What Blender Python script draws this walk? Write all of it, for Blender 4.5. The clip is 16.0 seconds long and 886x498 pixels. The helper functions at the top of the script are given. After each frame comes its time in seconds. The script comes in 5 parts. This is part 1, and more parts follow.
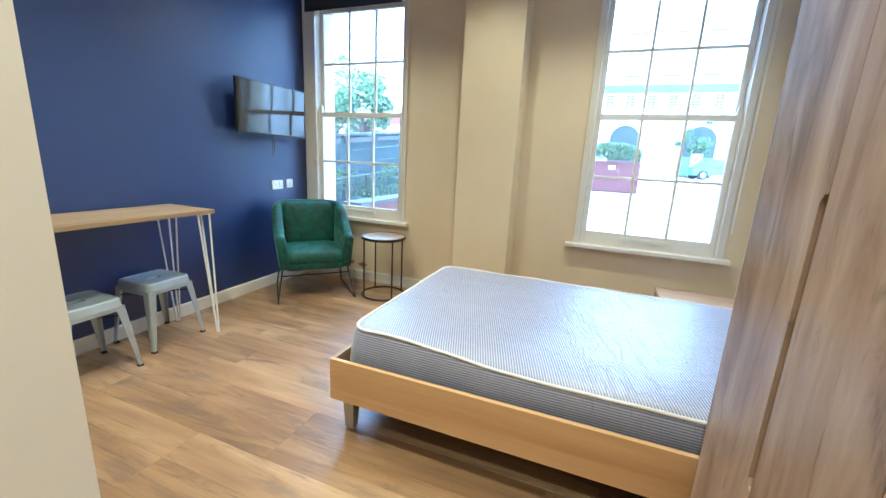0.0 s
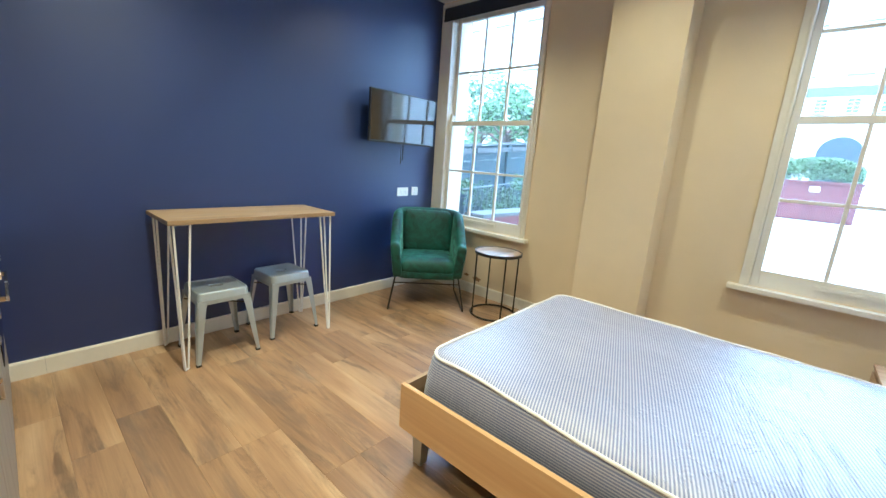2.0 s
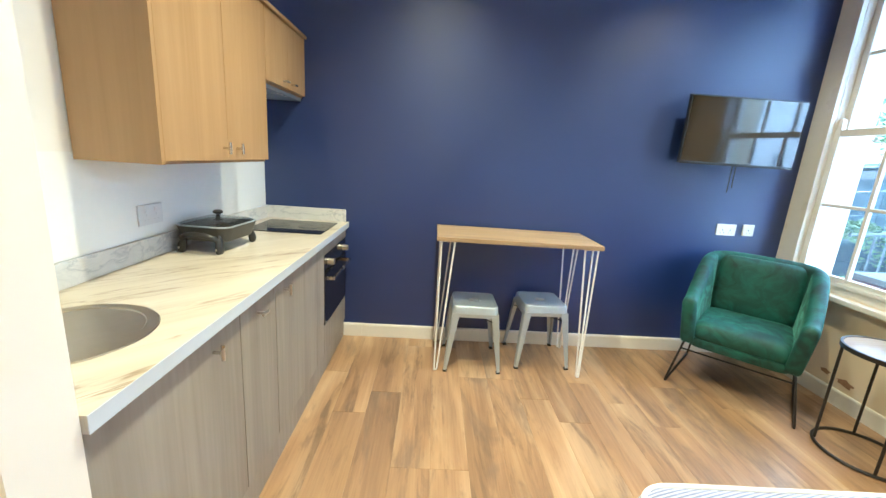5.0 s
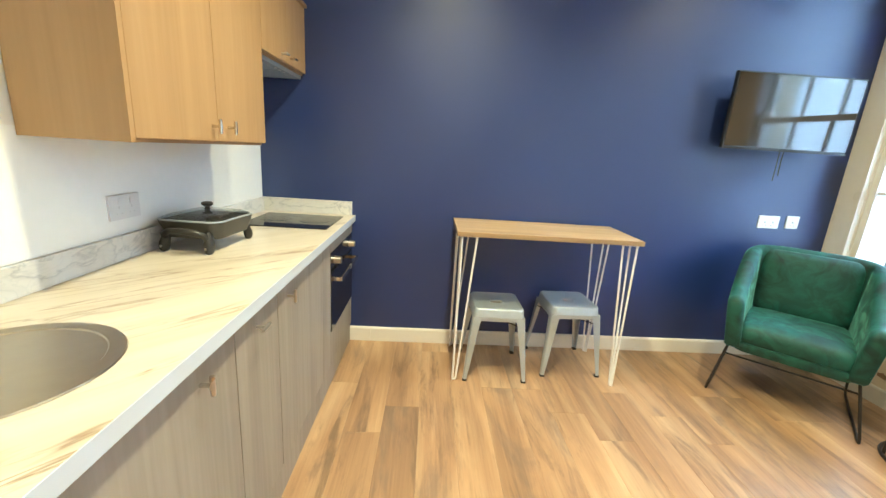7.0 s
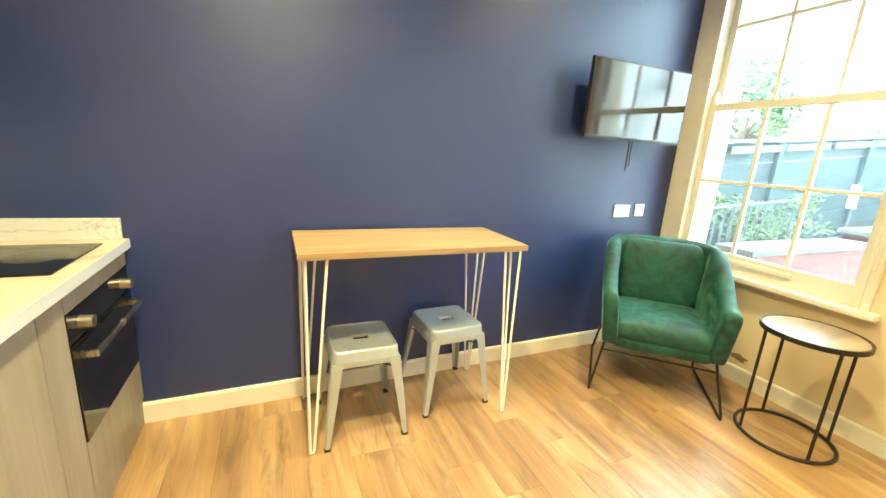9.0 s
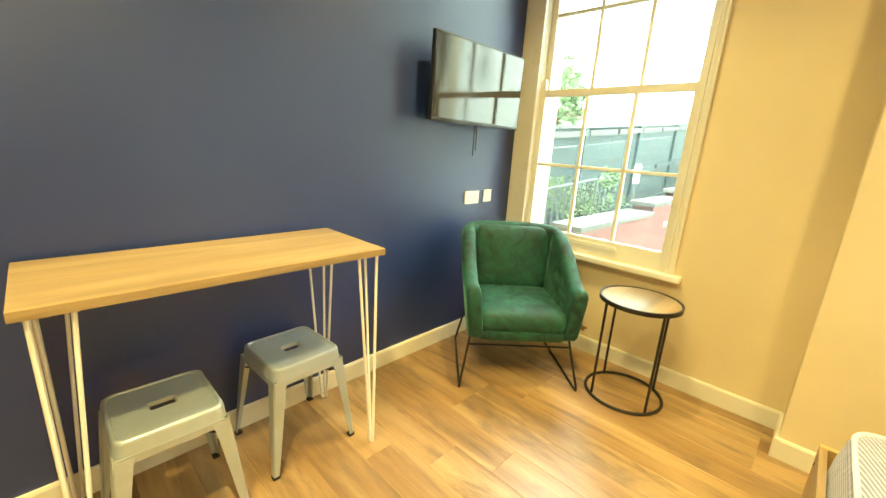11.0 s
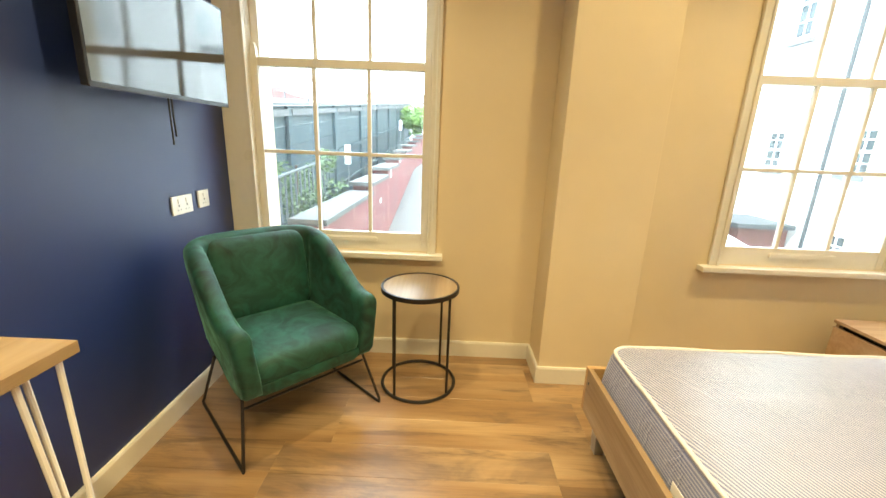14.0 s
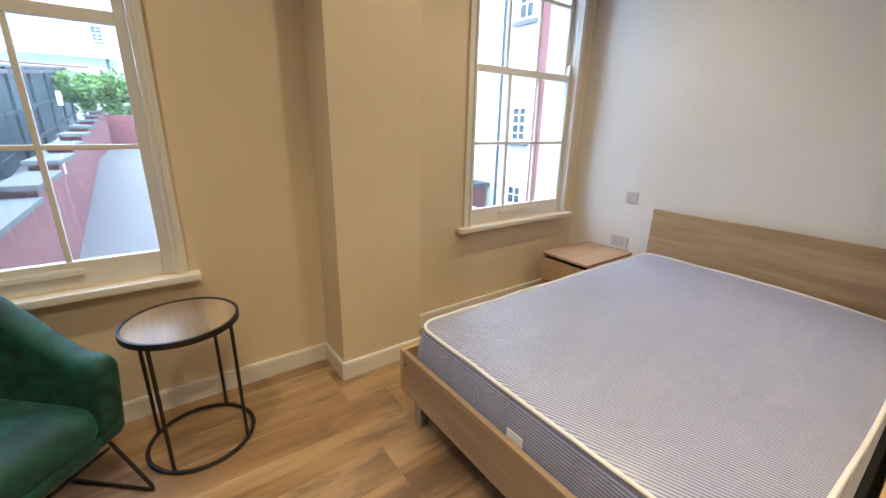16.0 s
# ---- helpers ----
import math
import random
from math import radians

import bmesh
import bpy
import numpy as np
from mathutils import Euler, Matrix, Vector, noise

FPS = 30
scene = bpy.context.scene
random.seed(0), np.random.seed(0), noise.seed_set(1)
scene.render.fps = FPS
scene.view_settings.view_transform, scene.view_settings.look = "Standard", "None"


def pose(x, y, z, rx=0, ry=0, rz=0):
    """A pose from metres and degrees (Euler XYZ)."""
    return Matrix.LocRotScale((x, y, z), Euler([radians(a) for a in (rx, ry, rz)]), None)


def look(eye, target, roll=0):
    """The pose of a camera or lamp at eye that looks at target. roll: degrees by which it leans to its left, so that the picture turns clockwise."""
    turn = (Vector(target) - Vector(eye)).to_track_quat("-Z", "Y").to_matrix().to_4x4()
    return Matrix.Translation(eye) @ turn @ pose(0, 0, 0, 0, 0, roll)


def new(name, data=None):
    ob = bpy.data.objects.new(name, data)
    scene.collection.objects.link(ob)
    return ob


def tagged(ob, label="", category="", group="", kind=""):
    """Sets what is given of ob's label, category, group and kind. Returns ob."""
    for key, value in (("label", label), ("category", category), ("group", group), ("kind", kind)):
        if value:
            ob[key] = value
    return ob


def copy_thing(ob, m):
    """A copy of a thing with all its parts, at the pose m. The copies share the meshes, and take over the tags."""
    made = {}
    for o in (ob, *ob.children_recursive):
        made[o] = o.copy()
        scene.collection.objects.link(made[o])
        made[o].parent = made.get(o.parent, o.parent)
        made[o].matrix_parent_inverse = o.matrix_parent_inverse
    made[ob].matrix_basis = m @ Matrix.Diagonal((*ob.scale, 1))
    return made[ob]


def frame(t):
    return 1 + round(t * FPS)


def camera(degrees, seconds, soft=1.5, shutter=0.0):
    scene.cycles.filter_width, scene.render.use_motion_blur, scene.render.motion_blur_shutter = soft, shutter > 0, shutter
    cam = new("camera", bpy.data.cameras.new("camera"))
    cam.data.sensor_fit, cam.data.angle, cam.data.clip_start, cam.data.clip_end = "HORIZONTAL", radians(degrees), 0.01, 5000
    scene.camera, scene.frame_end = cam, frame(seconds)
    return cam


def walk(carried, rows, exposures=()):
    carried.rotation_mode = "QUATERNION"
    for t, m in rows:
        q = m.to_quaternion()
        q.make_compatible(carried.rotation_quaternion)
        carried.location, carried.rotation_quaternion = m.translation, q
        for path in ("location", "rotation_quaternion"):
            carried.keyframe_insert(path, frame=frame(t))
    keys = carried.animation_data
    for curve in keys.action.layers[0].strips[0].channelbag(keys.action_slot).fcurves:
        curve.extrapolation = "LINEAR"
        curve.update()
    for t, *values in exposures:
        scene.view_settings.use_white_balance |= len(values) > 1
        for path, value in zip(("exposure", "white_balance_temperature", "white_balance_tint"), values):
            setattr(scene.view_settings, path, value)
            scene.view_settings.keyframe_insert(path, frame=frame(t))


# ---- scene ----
cam = camera(96.5, 16.0)
PATH = [
    (0, (-1.089, 2.195, 1.376), (-1.795, 4.011, 0.925), 2.8),
    (0.5, (-1.125, 2.257, 1.382), (-1.941, 4.023, 0.918), 2.4),
    (1, (-1.129, 2.359, 1.353), (-2.093, 4.054, 0.909), 2.7),
    (1.5, (-1.089, 2.459, 1.375), (-2.213, 4.053, 0.931), 3.6),
    (2, (-1.063, 2.544, 1.371), (-2.354, 4.008, 0.936), 4.1),
    (2.5, (-1.104, 2.624, 1.364), (-2.555, 3.926, 0.919), 4.1),
    (3, (-1.223, 2.716, 1.373), (-2.829, 3.817, 0.918), 4.2),
    (3.5, (-1.273, 2.818, 1.374), (-3.035, 3.649, 0.924), 3.9),
    (4, (-1.259, 2.975, 1.387), (-3.131, 3.51, 0.929), 3.9),
    (4.5, (-1.226, 3.051, 1.436), (-3.15, 3.325, 0.964), 4.1),
    (5, (-1.203, 3.106, 1.425), (-3.15, 3.166, 0.973), 3.9),
    (5.2, (-1.199, 3.119, 1.449), (-3.143, 3.112, 0.981), 3.8),
    (7.3, (-1.554, 2.949, 1.356), (-3.488, 3.083, 0.866), 3.7),
    (7.5, (-1.601, 2.941, 1.352), (-3.529, 3.124, 0.855), 3.6),
    (8, (-1.751, 2.992, 1.339), (-3.661, 3.326, 0.852), 3.6),
    (8.5, (-1.911, 3.085, 1.367), (-3.771, 3.64, 0.886), 3.7),
    (9, (-2.066, 3.068, 1.352), (-3.847, 3.844, 0.88), 3.6),
    (9.2, (-2.142, 3.033, 1.354), (-3.883, 3.901, 0.891), 3.5),
    (11.3, (-2.461, 3.246, 1.362), (-3.666, 4.761, 0.862), 2.9),
    (11.5, (-2.54, 3.224, 1.377), (-3.635, 4.822, 0.88), 2.3),
    (12, (-2.652, 3.223, 1.385), (-3.546, 4.935, 0.867), 2.2),
    (12.5, (-2.763, 3.214, 1.38), (-3.466, 5.011, 0.852), 2.1),
    (13, (-2.843, 3.233, 1.369), (-3.362, 5.089, 0.834), 1.9),
    (13.5, (-2.876, 3.342, 1.35), (-3.164, 5.248, 0.817), 2.2),
    (14, (-2.871, 3.475, 1.365), (-2.893, 5.406, 0.843), 2.2),
    (14.5, (-2.878, 3.542, 1.363), (-2.616, 5.454, 0.837), 1.9),
    (15, (-2.92, 3.608, 1.368), (-2.351, 5.448, 0.832), 1.4),
    (15.5, (-2.961, 3.663, 1.373), (-2.079, 5.368, 0.812), 1.2),
    (16, (-3.006, 3.688, 1.386), (-1.88, 5.231, 0.793), 1.2),
]
EXPOSURES = [
    (0.0, 0.47, 4250, 4), (1.5, 0.44, 4380, 2), (3.5, 0.65, 4450, 7), (5.0, 0.95, 4450, 3), (7.5, 1.13, 4950, 0),
    (9.0, 1.45, 5880, -8), (11.5, 1.02, 7480, -17), (12.5, 0.84, 6700, -9), (14.0, 0.66, 6180, 3), (15.0, 0.2, 5330, 6), (16.0, -0.1, 5130, 14),
]
walk(cam, [(t, look(eye, target, roll)) for t, eye, target, roll in PATH], EXPOSURES)

# world, sun and lamps
world = bpy.data.worlds.new("sky")
scene.world = world
world.use_nodes = True
wn = world.node_tree.nodes
sky = wn.new("ShaderNodeTexSky")
sky.sky_type, sky.sun_disc, sky.sun_elevation, sky.sun_rotation, sky.air_density, sky.dust_density = "NISHITA", False, radians(46), radians(225), 1.0, 3.0
sky_tint = wn.new("ShaderNodeMix")
sky_tint.data_type = "RGBA"
sky_tint.inputs["Factor"].default_value = 0.65
sky_tint.inputs["B"].default_value = (70.0, 77.0, 85.0, 1)
world.node_tree.links.new(sky.outputs[0], sky_tint.inputs["A"])
world.node_tree.links.new(sky_tint.outputs["Result"], wn["Background"].inputs[0])
wn["Background"].inputs[1].default_value = 0.15

sun_lamp = new("sun", bpy.data.lights.new("sun", "SUN"))
sun_lamp.data.energy, sun_lamp.data.angle, sun_lamp.data.color = 2.0, radians(8), (1.0, 0.97, 0.92)
sun_lamp.matrix_world = look((0, 0, 30), (10, 10, 15.4))


CEIL = 2.95
SPOTS = [(-3.3, 3.1, 100), (-3.4, 4.9, 92), (-2.0, 4.95, 52), (-1.35, 3.05, 80), (-0.95, 4.95, 90), (-1.15, 1.75, 150), (-2.7, 3.15, 170)]
for sx, sy, watts in SPOTS:
    lamp = new("downlight_lamp", bpy.data.lights.new("downlight_lamp", "SPOT"))
    lamp.data.energy, lamp.data.color, lamp.data.shadow_soft_size = watts, (1.0, 0.735, 0.35), 0.04
    lamp.data.spot_size, lamp.data.spot_blend = radians(132), 1.0
    lamp.matrix_world = look((sx, sy, CEIL - 0.015), (sx + 0.001, sy, 0))


# materials
class Nodes:
    def __init__(self, name, color=(0.5, 0.5, 0.5), rough=0.5, metal=0.0, spec=0.5):
        self.mat = bpy.data.materials.new(name)
        self.mat.use_nodes = True
        self.tree = self.mat.node_tree
        self.bsdf = self.tree.nodes["Principled BSDF"]
        self.set("Base Color", (*color, 1))
        self.set("Roughness", rough)
        self.set("Metallic", metal)
        self.set("Specular IOR Level", spec)
        self.space = None

    def set(self, key, value):
        if isinstance(value, bpy.types.NodeSocket):
            self.tree.links.new(value, self.bsdf.inputs[key])
        else:
            self.bsdf.inputs[key].default_value = value

    def node(self, kind, **inputs):
        n = self.tree.nodes.new(kind)
        for key, value in inputs.items():
            key = key.replace("_", " ")
            if isinstance(value, bpy.types.NodeSocket):
                self.tree.links.new(value, n.inputs[key])
            else:
                n.inputs[key].default_value = value
        return n

    def where(self, scale=(1, 1, 1), shift=True, world_space=False):
        coord = self.node("ShaderNodeNewGeometry").outputs["Position"] if world_space else self.node("ShaderNodeTexCoord").outputs["Object"]
        if shift:
            rnd = self.node("ShaderNodeObjectInfo").outputs["Random"]
            mul = self.node("ShaderNodeVectorMath")
            mul.operation = "SCALE"
            mul.inputs[0].default_value = (17.3, 9.1, 5.7)
            self.tree.links.new(rnd, mul.inputs["Scale"])
            add = self.node("ShaderNodeVectorMath")
            add.operation = "ADD"
            self.tree.links.new(coord, add.inputs[0])
            self.tree.links.new(mul.outputs[0], add.inputs[1])
            coord = add.outputs[0]
        m = self.node("ShaderNodeMapping", Vector=coord)
        m.inputs["Scale"].default_value = scale
        return m.outputs[0]

    def noise(self, vector, scale=5.0, detail=4.0, rough=0.55, distort=0.0):
        return self.node("ShaderNodeTexNoise", Vector=vector, Scale=scale, Detail=detail, Roughness=rough, Distortion=distort).outputs["Fac"]

    def ramp(self, fac, stops):
        n = self.node("ShaderNodeValToRGB", Fac=fac)
        r = n.color_ramp
        while len(r.elements) < len(stops):
            r.elements.new(0.5)
        for e, (at, c) in zip(r.elements, stops):
            e.position = at
            e.color = (*c, 1) if len(c) == 3 else c
        return n.outputs["Color"]

    def grey(self, fac, stops):
        return self.ramp(fac, [(a, (v, v, v)) for a, v in stops])

    def mix(self, fac, a, b, kind="MIX"):
        n = self.tree.nodes.new("ShaderNodeMix")
        n.data_type, n.blend_type = "RGBA", kind
        for key, value in (("Factor", fac), ("A", a), ("B", b)):
            if isinstance(value, bpy.types.NodeSocket):
                self.tree.links.new(value, n.inputs[key])
            else:
                n.inputs[key].default_value = value if key == "Factor" else (*value, 1)
        return n.outputs["Result"]

    def bump(self, height, strength=0.2, distance=0.002):
        self.set("Normal", self.node("ShaderNodeBump", Height=height, Strength=strength, Distance=distance).outputs[0])
        return self


def plain(name, color, rough=0.5, metal=0.0, grain=0.06, bump=0.05, scale=30, spec=0.5):
    m = Nodes(name, color, rough, metal, spec)
    v = m.where((1, 1, 1), world_space=False)
    big, fine = m.noise(v, scale / 12, 3), m.noise(v, scale, 4)
    dark = tuple(c * (1 - grain) for c in color)
    light = tuple(min(1, c * (1 + grain)) for c in color)
    m.set("Base Color", m.mix(0.5, m.ramp(big, [(0.3, dark), (0.7, light)]), m.ramp(fine, [(0.3, dark), (0.7, light)])))
    m.set("Roughness", m.grey(big, [(0.2, max(0, rough - 0.05)), (0.8, min(1, rough + 0.05))]))
    if bump:
        m.bump(fine, bump, 0.002)
    return m.mat


def wall_paint(name, color, rough, spec=0.5, sheen=0.0):
    m = Nodes(name, color, rough, 0.0, spec)
    m.set("Sheen Weight", sheen)
    m.set("Sheen Roughness", 0.45)
    m.set("Sheen Tint", (0.8, 0.78, 0.95, 1))
    v = m.where(shift=False, world_space=True)
    roller, blotch = m.noise(v, 260, 3, 0.6), m.noise(v, 1.7, 4, 0.6)
    m.set("Base Color", m.ramp(blotch, [(0.3, tuple(c * 0.95 for c in color)), (0.7, tuple(min(1, c * 1.03) for c in color))]))
    m.set("Roughness", m.grey(blotch, [(0.3, rough - 0.05), (0.7, rough + 0.06)]))
    return m.bump(roller, 0.25, 0.0008).mat


def wood(name, dark, mid, light, axis="x", scale=1.0, rough=0.45, contrast=1.0, blotch=0.35, pore=0.14):
    m = Nodes(name, mid, rough)
    k = {"x": (0.55, 7, 7), "y": (7, 0.55, 7), "z": (7, 7, 0.55)}[axis]
    kf = {"x": (2, 90, 90), "y": (90, 2, 90), "z": (90, 90, 2)}[axis]
    v = m.where(tuple(a * scale for a in k))
    grain = m.noise(v, 1.6, 6, 0.62, 0.6)
    fine = m.noise(m.where(tuple(a * scale for a in kf)), 1.0, 3, 0.6)
    soft = m.noise(m.where(tuple(a * 0.35 * scale for a in k)), 1.2, 3, 0.5)
    lo, hi = 0.5 - 0.17 / contrast, 0.5 + 0.17 / contrast
    col = m.ramp(grain, [(lo, dark), (0.5, mid), (hi, light)])
    col = m.mix(blotch, col, m.ramp(soft, [(0.35, dark), (0.6, light)]), "MIX")
    col = m.mix(pore, col, m.grey(fine, [(0.3, 0.35), (0.65, 1.0)]), "MULTIPLY")
    m.set("Base Color", col)
    m.set("Roughness", m.grey(fine, [(0.3, rough + 0.08), (0.7, rough - 0.04)]))
    return m.bump(fine, 0.15, 0.0006).mat


def floor_wood():
    m = Nodes("floor_wood", (0.3, 0.2, 0.13), 0.4)
    v = m.where((0.6, 6.5, 1), world_space=True)
    grain = m.noise(v, 1.3, 6, 0.58, 0.7)
    knots = m.noise(m.where((0.95, 6.5, 1), world_space=True), 1.5, 7, 0.68, 0.9)
    fine = m.noise(m.where((3, 120, 1), world_space=True), 1.0, 4, 0.65)
    tone = m.node("ShaderNodeObjectInfo").outputs["Random"]
    soft = m.noise(m.where((0.5, 3.2, 1), world_space=True), 1.1, 3, 0.5, 0.5)
    speck = m.noise(m.where((5, 20, 1), world_space=True), 1.0, 5, 0.7, 0.8)
    col = m.ramp(grain, [(0.30, (0.18, 0.10, 0.045)), (0.44, (0.33, 0.192, 0.086)), (0.56, (0.42, 0.257, 0.115)), (0.72, (0.56, 0.39, 0.205))])
    col = m.mix(0.45, col, m.ramp(soft, [(0.37, (0.175, 0.11, 0.063)), (0.5, (0.37, 0.232, 0.118)), (0.64, (0.58, 0.425, 0.25))]))
    patch = m.mix(1.0, m.grey(knots, [(0.52, 0.0), (0.65, 1.0)]), m.grey(speck, [(0.34, 0.3), (0.58, 0.8)]), "MULTIPLY")
    wide = m.grey(m.noise(m.where((0.8, 2.6, 1), world_space=True), 1.5, 5, 0.62, 0.8), [(0.545, 0.0), (0.65, 0.55)])
    col = m.mix(wide, col, (0.14, 0.102, 0.077))
    col = m.mix(patch, col, (0.14, 0.089, 0.053))
    col = m.mix(0.24, col, m.ramp(tone, [(0.0, (0.5, 0.45, 0.4)), (0.5, (0.85, 0.82, 0.78)), (1.0, (1.0, 1.0, 1.0))]), "MULTIPLY")
    col = m.mix(0.3, col, m.grey(fine, [(0.3, 0.45), (0.65, 1.0)]), "MULTIPLY")
    m.set("Base Color", col)
    m.set("Roughness", m.grey(fine, [(0.3, 0.42), (0.7, 0.29)]))
    m.set("Specular IOR Level", 0.75)
    return m.bump(fine, 0.25, 0.0005).mat


def marble():
    m = Nodes("marble_laminate", (0.75, 0.7, 0.62), 0.28)
    turn = m.node("ShaderNodeMapping", Vector=m.node("ShaderNodeNewGeometry").outputs["Position"])
    turn.inputs["Rotation"].default_value = (0, 0, radians(-48))
    sq = m.node("ShaderNodeMapping", Vector=turn.outputs[0])
    sq.inputs["Scale"].default_value = (7.5, 0.8, 1.0)
    v = sq.outputs[0]
    line = m.grey(m.noise(v, 1.5, 4, 0.55, 0.7), [(0.47, 0), (0.498, 0.95), (0.506, 0.35), (0.53, 0)])
    fine = m.grey(m.noise(v, 4.2, 3, 0.5, 0.4), [(0.48, 0), (0.5, 0.6), (0.52, 0)])
    where = m.grey(m.noise(v, 0.9, 3, 0.5), [(0.42, 0), (0.56, 1)])
    cloud = m.noise(v, 1.2, 4)
    col = m.ramp(cloud, [(0.3, (0.40, 0.355, 0.27)), (0.55, (0.50, 0.455, 0.365)), (0.8, (0.56, 0.51, 0.42))])
    streak = m.mix(1.0, m.mix(0.5, line, fine, "ADD"), where, "MULTIPLY")
    m.set("Base Color", m.mix(streak, col, (0.22, 0.155, 0.095)))
    return m.mat


def upstand_marble():
    m = Nodes("upstand_marble_laminate", (0.62, 0.61, 0.58), 0.28)
    v = m.where((1, 1, 1.6), shift=False)
    vein = m.grey(m.noise(v, 3.2, 4, 0.55, 1.6), [(0.465, 0), (0.495, 0.85), (0.51, 0.25), (0.56, 0)])
    faint = m.grey(m.noise(v, 7.5, 3, 0.5, 1.2), [(0.47, 0), (0.5, 0.4), (0.53, 0)])
    col = m.ramp(m.noise(v, 1.6, 4), [(0.3, (0.56, 0.56, 0.54)), (0.7, (0.68, 0.67, 0.63))])
    m.set("Base Color", m.mix(m.mix(0.6, vein, faint, "ADD"), col, (0.40, 0.41, 0.42)))
    return m.mat


def mattress_cloth(name, side=False):
    m = Nodes(name, (0.6, 0.62, 0.7), 0.5 if side else 0.37, 0.0, 0.5 if side else 0.8)
    m.set("Sheen Weight", 0.3)
    m.set("Coat Weight", 0.0 if side else 0.3)
    m.set("Coat Roughness", 0.33)
    lay = m.node("ShaderNodeMapping", Vector=m.where(shift=False))
    lay.inputs["Rotation"].default_value = (0, 0, 0) if side else (0, 0, radians(-18))
    sep = m.node("ShaderNodeSeparateXYZ", Vector=lay.outputs[0])
    f = m.node("ShaderNodeMath")
    f.operation = "MULTIPLY"
    f.inputs[1].default_value = (2 * math.pi / 0.0112)
    m.tree.links.new(sep.outputs["Z" if side else "X"], f.inputs[0])
    s = m.node("ShaderNodeMath")
    s.operation = "SINE"
    m.tree.links.new(f.outputs[0], s.inputs[0])
    half = m.node("ShaderNodeMapRange", Value=s.outputs[0])
    half.inputs["From Min"].default_value, half.inputs["From Max"].default_value = -1, 1
    stripes = half.outputs[0]
    col = m.ramp(stripes, [(0.24, (0.09, 0.11, 0.26)), (0.80, (0.50, 0.51, 0.61))] if not side else [(0.35, (0.10, 0.115, 0.22)), (0.8, (0.40, 0.40, 0.46))])
    wr = m.noise(m.where((1, 3, 1), shift=False), 3.0, 4, 0.55, 0.8)
    m.set("Base Color", m.mix(0.24, col, m.ramp(wr, [(0.3, (0.17, 0.20, 0.36)), (0.7, (0.36, 0.37, 0.51))])))
    fold = m.node("ShaderNodeMapping", Vector=lay.outputs[0])
    fold.inputs["Scale"].default_value = (9, 2.6, 1)
    crease = m.grey(m.noise(fold.outputs[0], 1.0, 4, 0.6, 1.3), [(0.46, 0.0), (0.498, 0.45), (0.508, 0.2), (0.55, 0.0)])
    crease = m.mix(1.0, crease, m.grey(m.noise(m.where((1, 1, 1), shift=False), 1.9, 2, 0.5), [(0.36, 0.0), (0.54, 1.0)]), "MULTIPLY")
    m.bump(m.mix(1.0, m.mix(0.7, m.mix(1.0, stripes, (0.25, 0.25, 0.25), "MULTIPLY"), m.mix(1.0, wr, (0.5, 0.5, 0.5), "MULTIPLY")), crease, "ADD"), 0.8, 0.006)
    return m.mat


def velvet():
    m = Nodes("green_velvet", (0.01, 0.075, 0.05), 0.7)
    n = m.noise(m.where((1, 1, 1)), 7, 4, 0.6, 1.8)
    big = m.noise(m.where((1, 1, 1)), 3, 3, 0.5, 0.8)
    m.set("Base Color", m.mix(0.6, m.ramp(n, [(0.40, (0.0012, 0.016, 0.014)), (0.60, (0.016, 0.108, 0.077))]), m.ramp(big, [(0.36, (0.002, 0.022, 0.019)), (0.66, (0.014, 0.098, 0.070))])))
    m.set("Sheen Weight", m.grey(m.noise(m.where((1, 1, 1)), 5, 4, 0.6, 2.2), [(0.42, 0.14), (0.6, 0.6)]))
    m.set("Sheen Roughness", 0.35)
    m.set("Sheen Tint", (0.35, 0.85, 0.70, 1))
    return m.bump(m.noise(m.where((1, 1, 1)), 500, 2), 0.2, 0.0006).mat


def glass(name="window_glass", rough=0.0, haze=0.02):
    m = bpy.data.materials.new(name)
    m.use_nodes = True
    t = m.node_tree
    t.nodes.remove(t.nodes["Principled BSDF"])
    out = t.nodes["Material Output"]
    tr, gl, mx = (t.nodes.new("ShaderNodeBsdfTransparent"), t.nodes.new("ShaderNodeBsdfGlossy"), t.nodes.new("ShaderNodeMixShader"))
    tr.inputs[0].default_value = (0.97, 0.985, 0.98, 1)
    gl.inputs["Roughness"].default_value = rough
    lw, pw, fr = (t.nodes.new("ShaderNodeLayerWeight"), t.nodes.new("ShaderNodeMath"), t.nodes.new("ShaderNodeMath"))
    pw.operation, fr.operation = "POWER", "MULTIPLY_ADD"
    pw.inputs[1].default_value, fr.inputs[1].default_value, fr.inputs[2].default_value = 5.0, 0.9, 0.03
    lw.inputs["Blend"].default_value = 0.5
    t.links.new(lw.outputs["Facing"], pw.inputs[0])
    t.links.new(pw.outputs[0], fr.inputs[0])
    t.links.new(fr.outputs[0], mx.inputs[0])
    # translucent share; on the window panes it imitates a veil of daylight glare
    haze_bsdf, veil = t.nodes.new("ShaderNodeBsdfTranslucent"), t.nodes.new("ShaderNodeMixShader")
    haze_bsdf.inputs[0].default_value = (0.8, 0.85, 0.85, 1)
    veil.inputs[0].default_value = haze
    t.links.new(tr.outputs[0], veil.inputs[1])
    t.links.new(haze_bsdf.outputs[0], veil.inputs[2])
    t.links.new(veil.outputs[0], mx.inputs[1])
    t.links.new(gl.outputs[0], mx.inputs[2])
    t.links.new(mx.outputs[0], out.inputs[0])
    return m


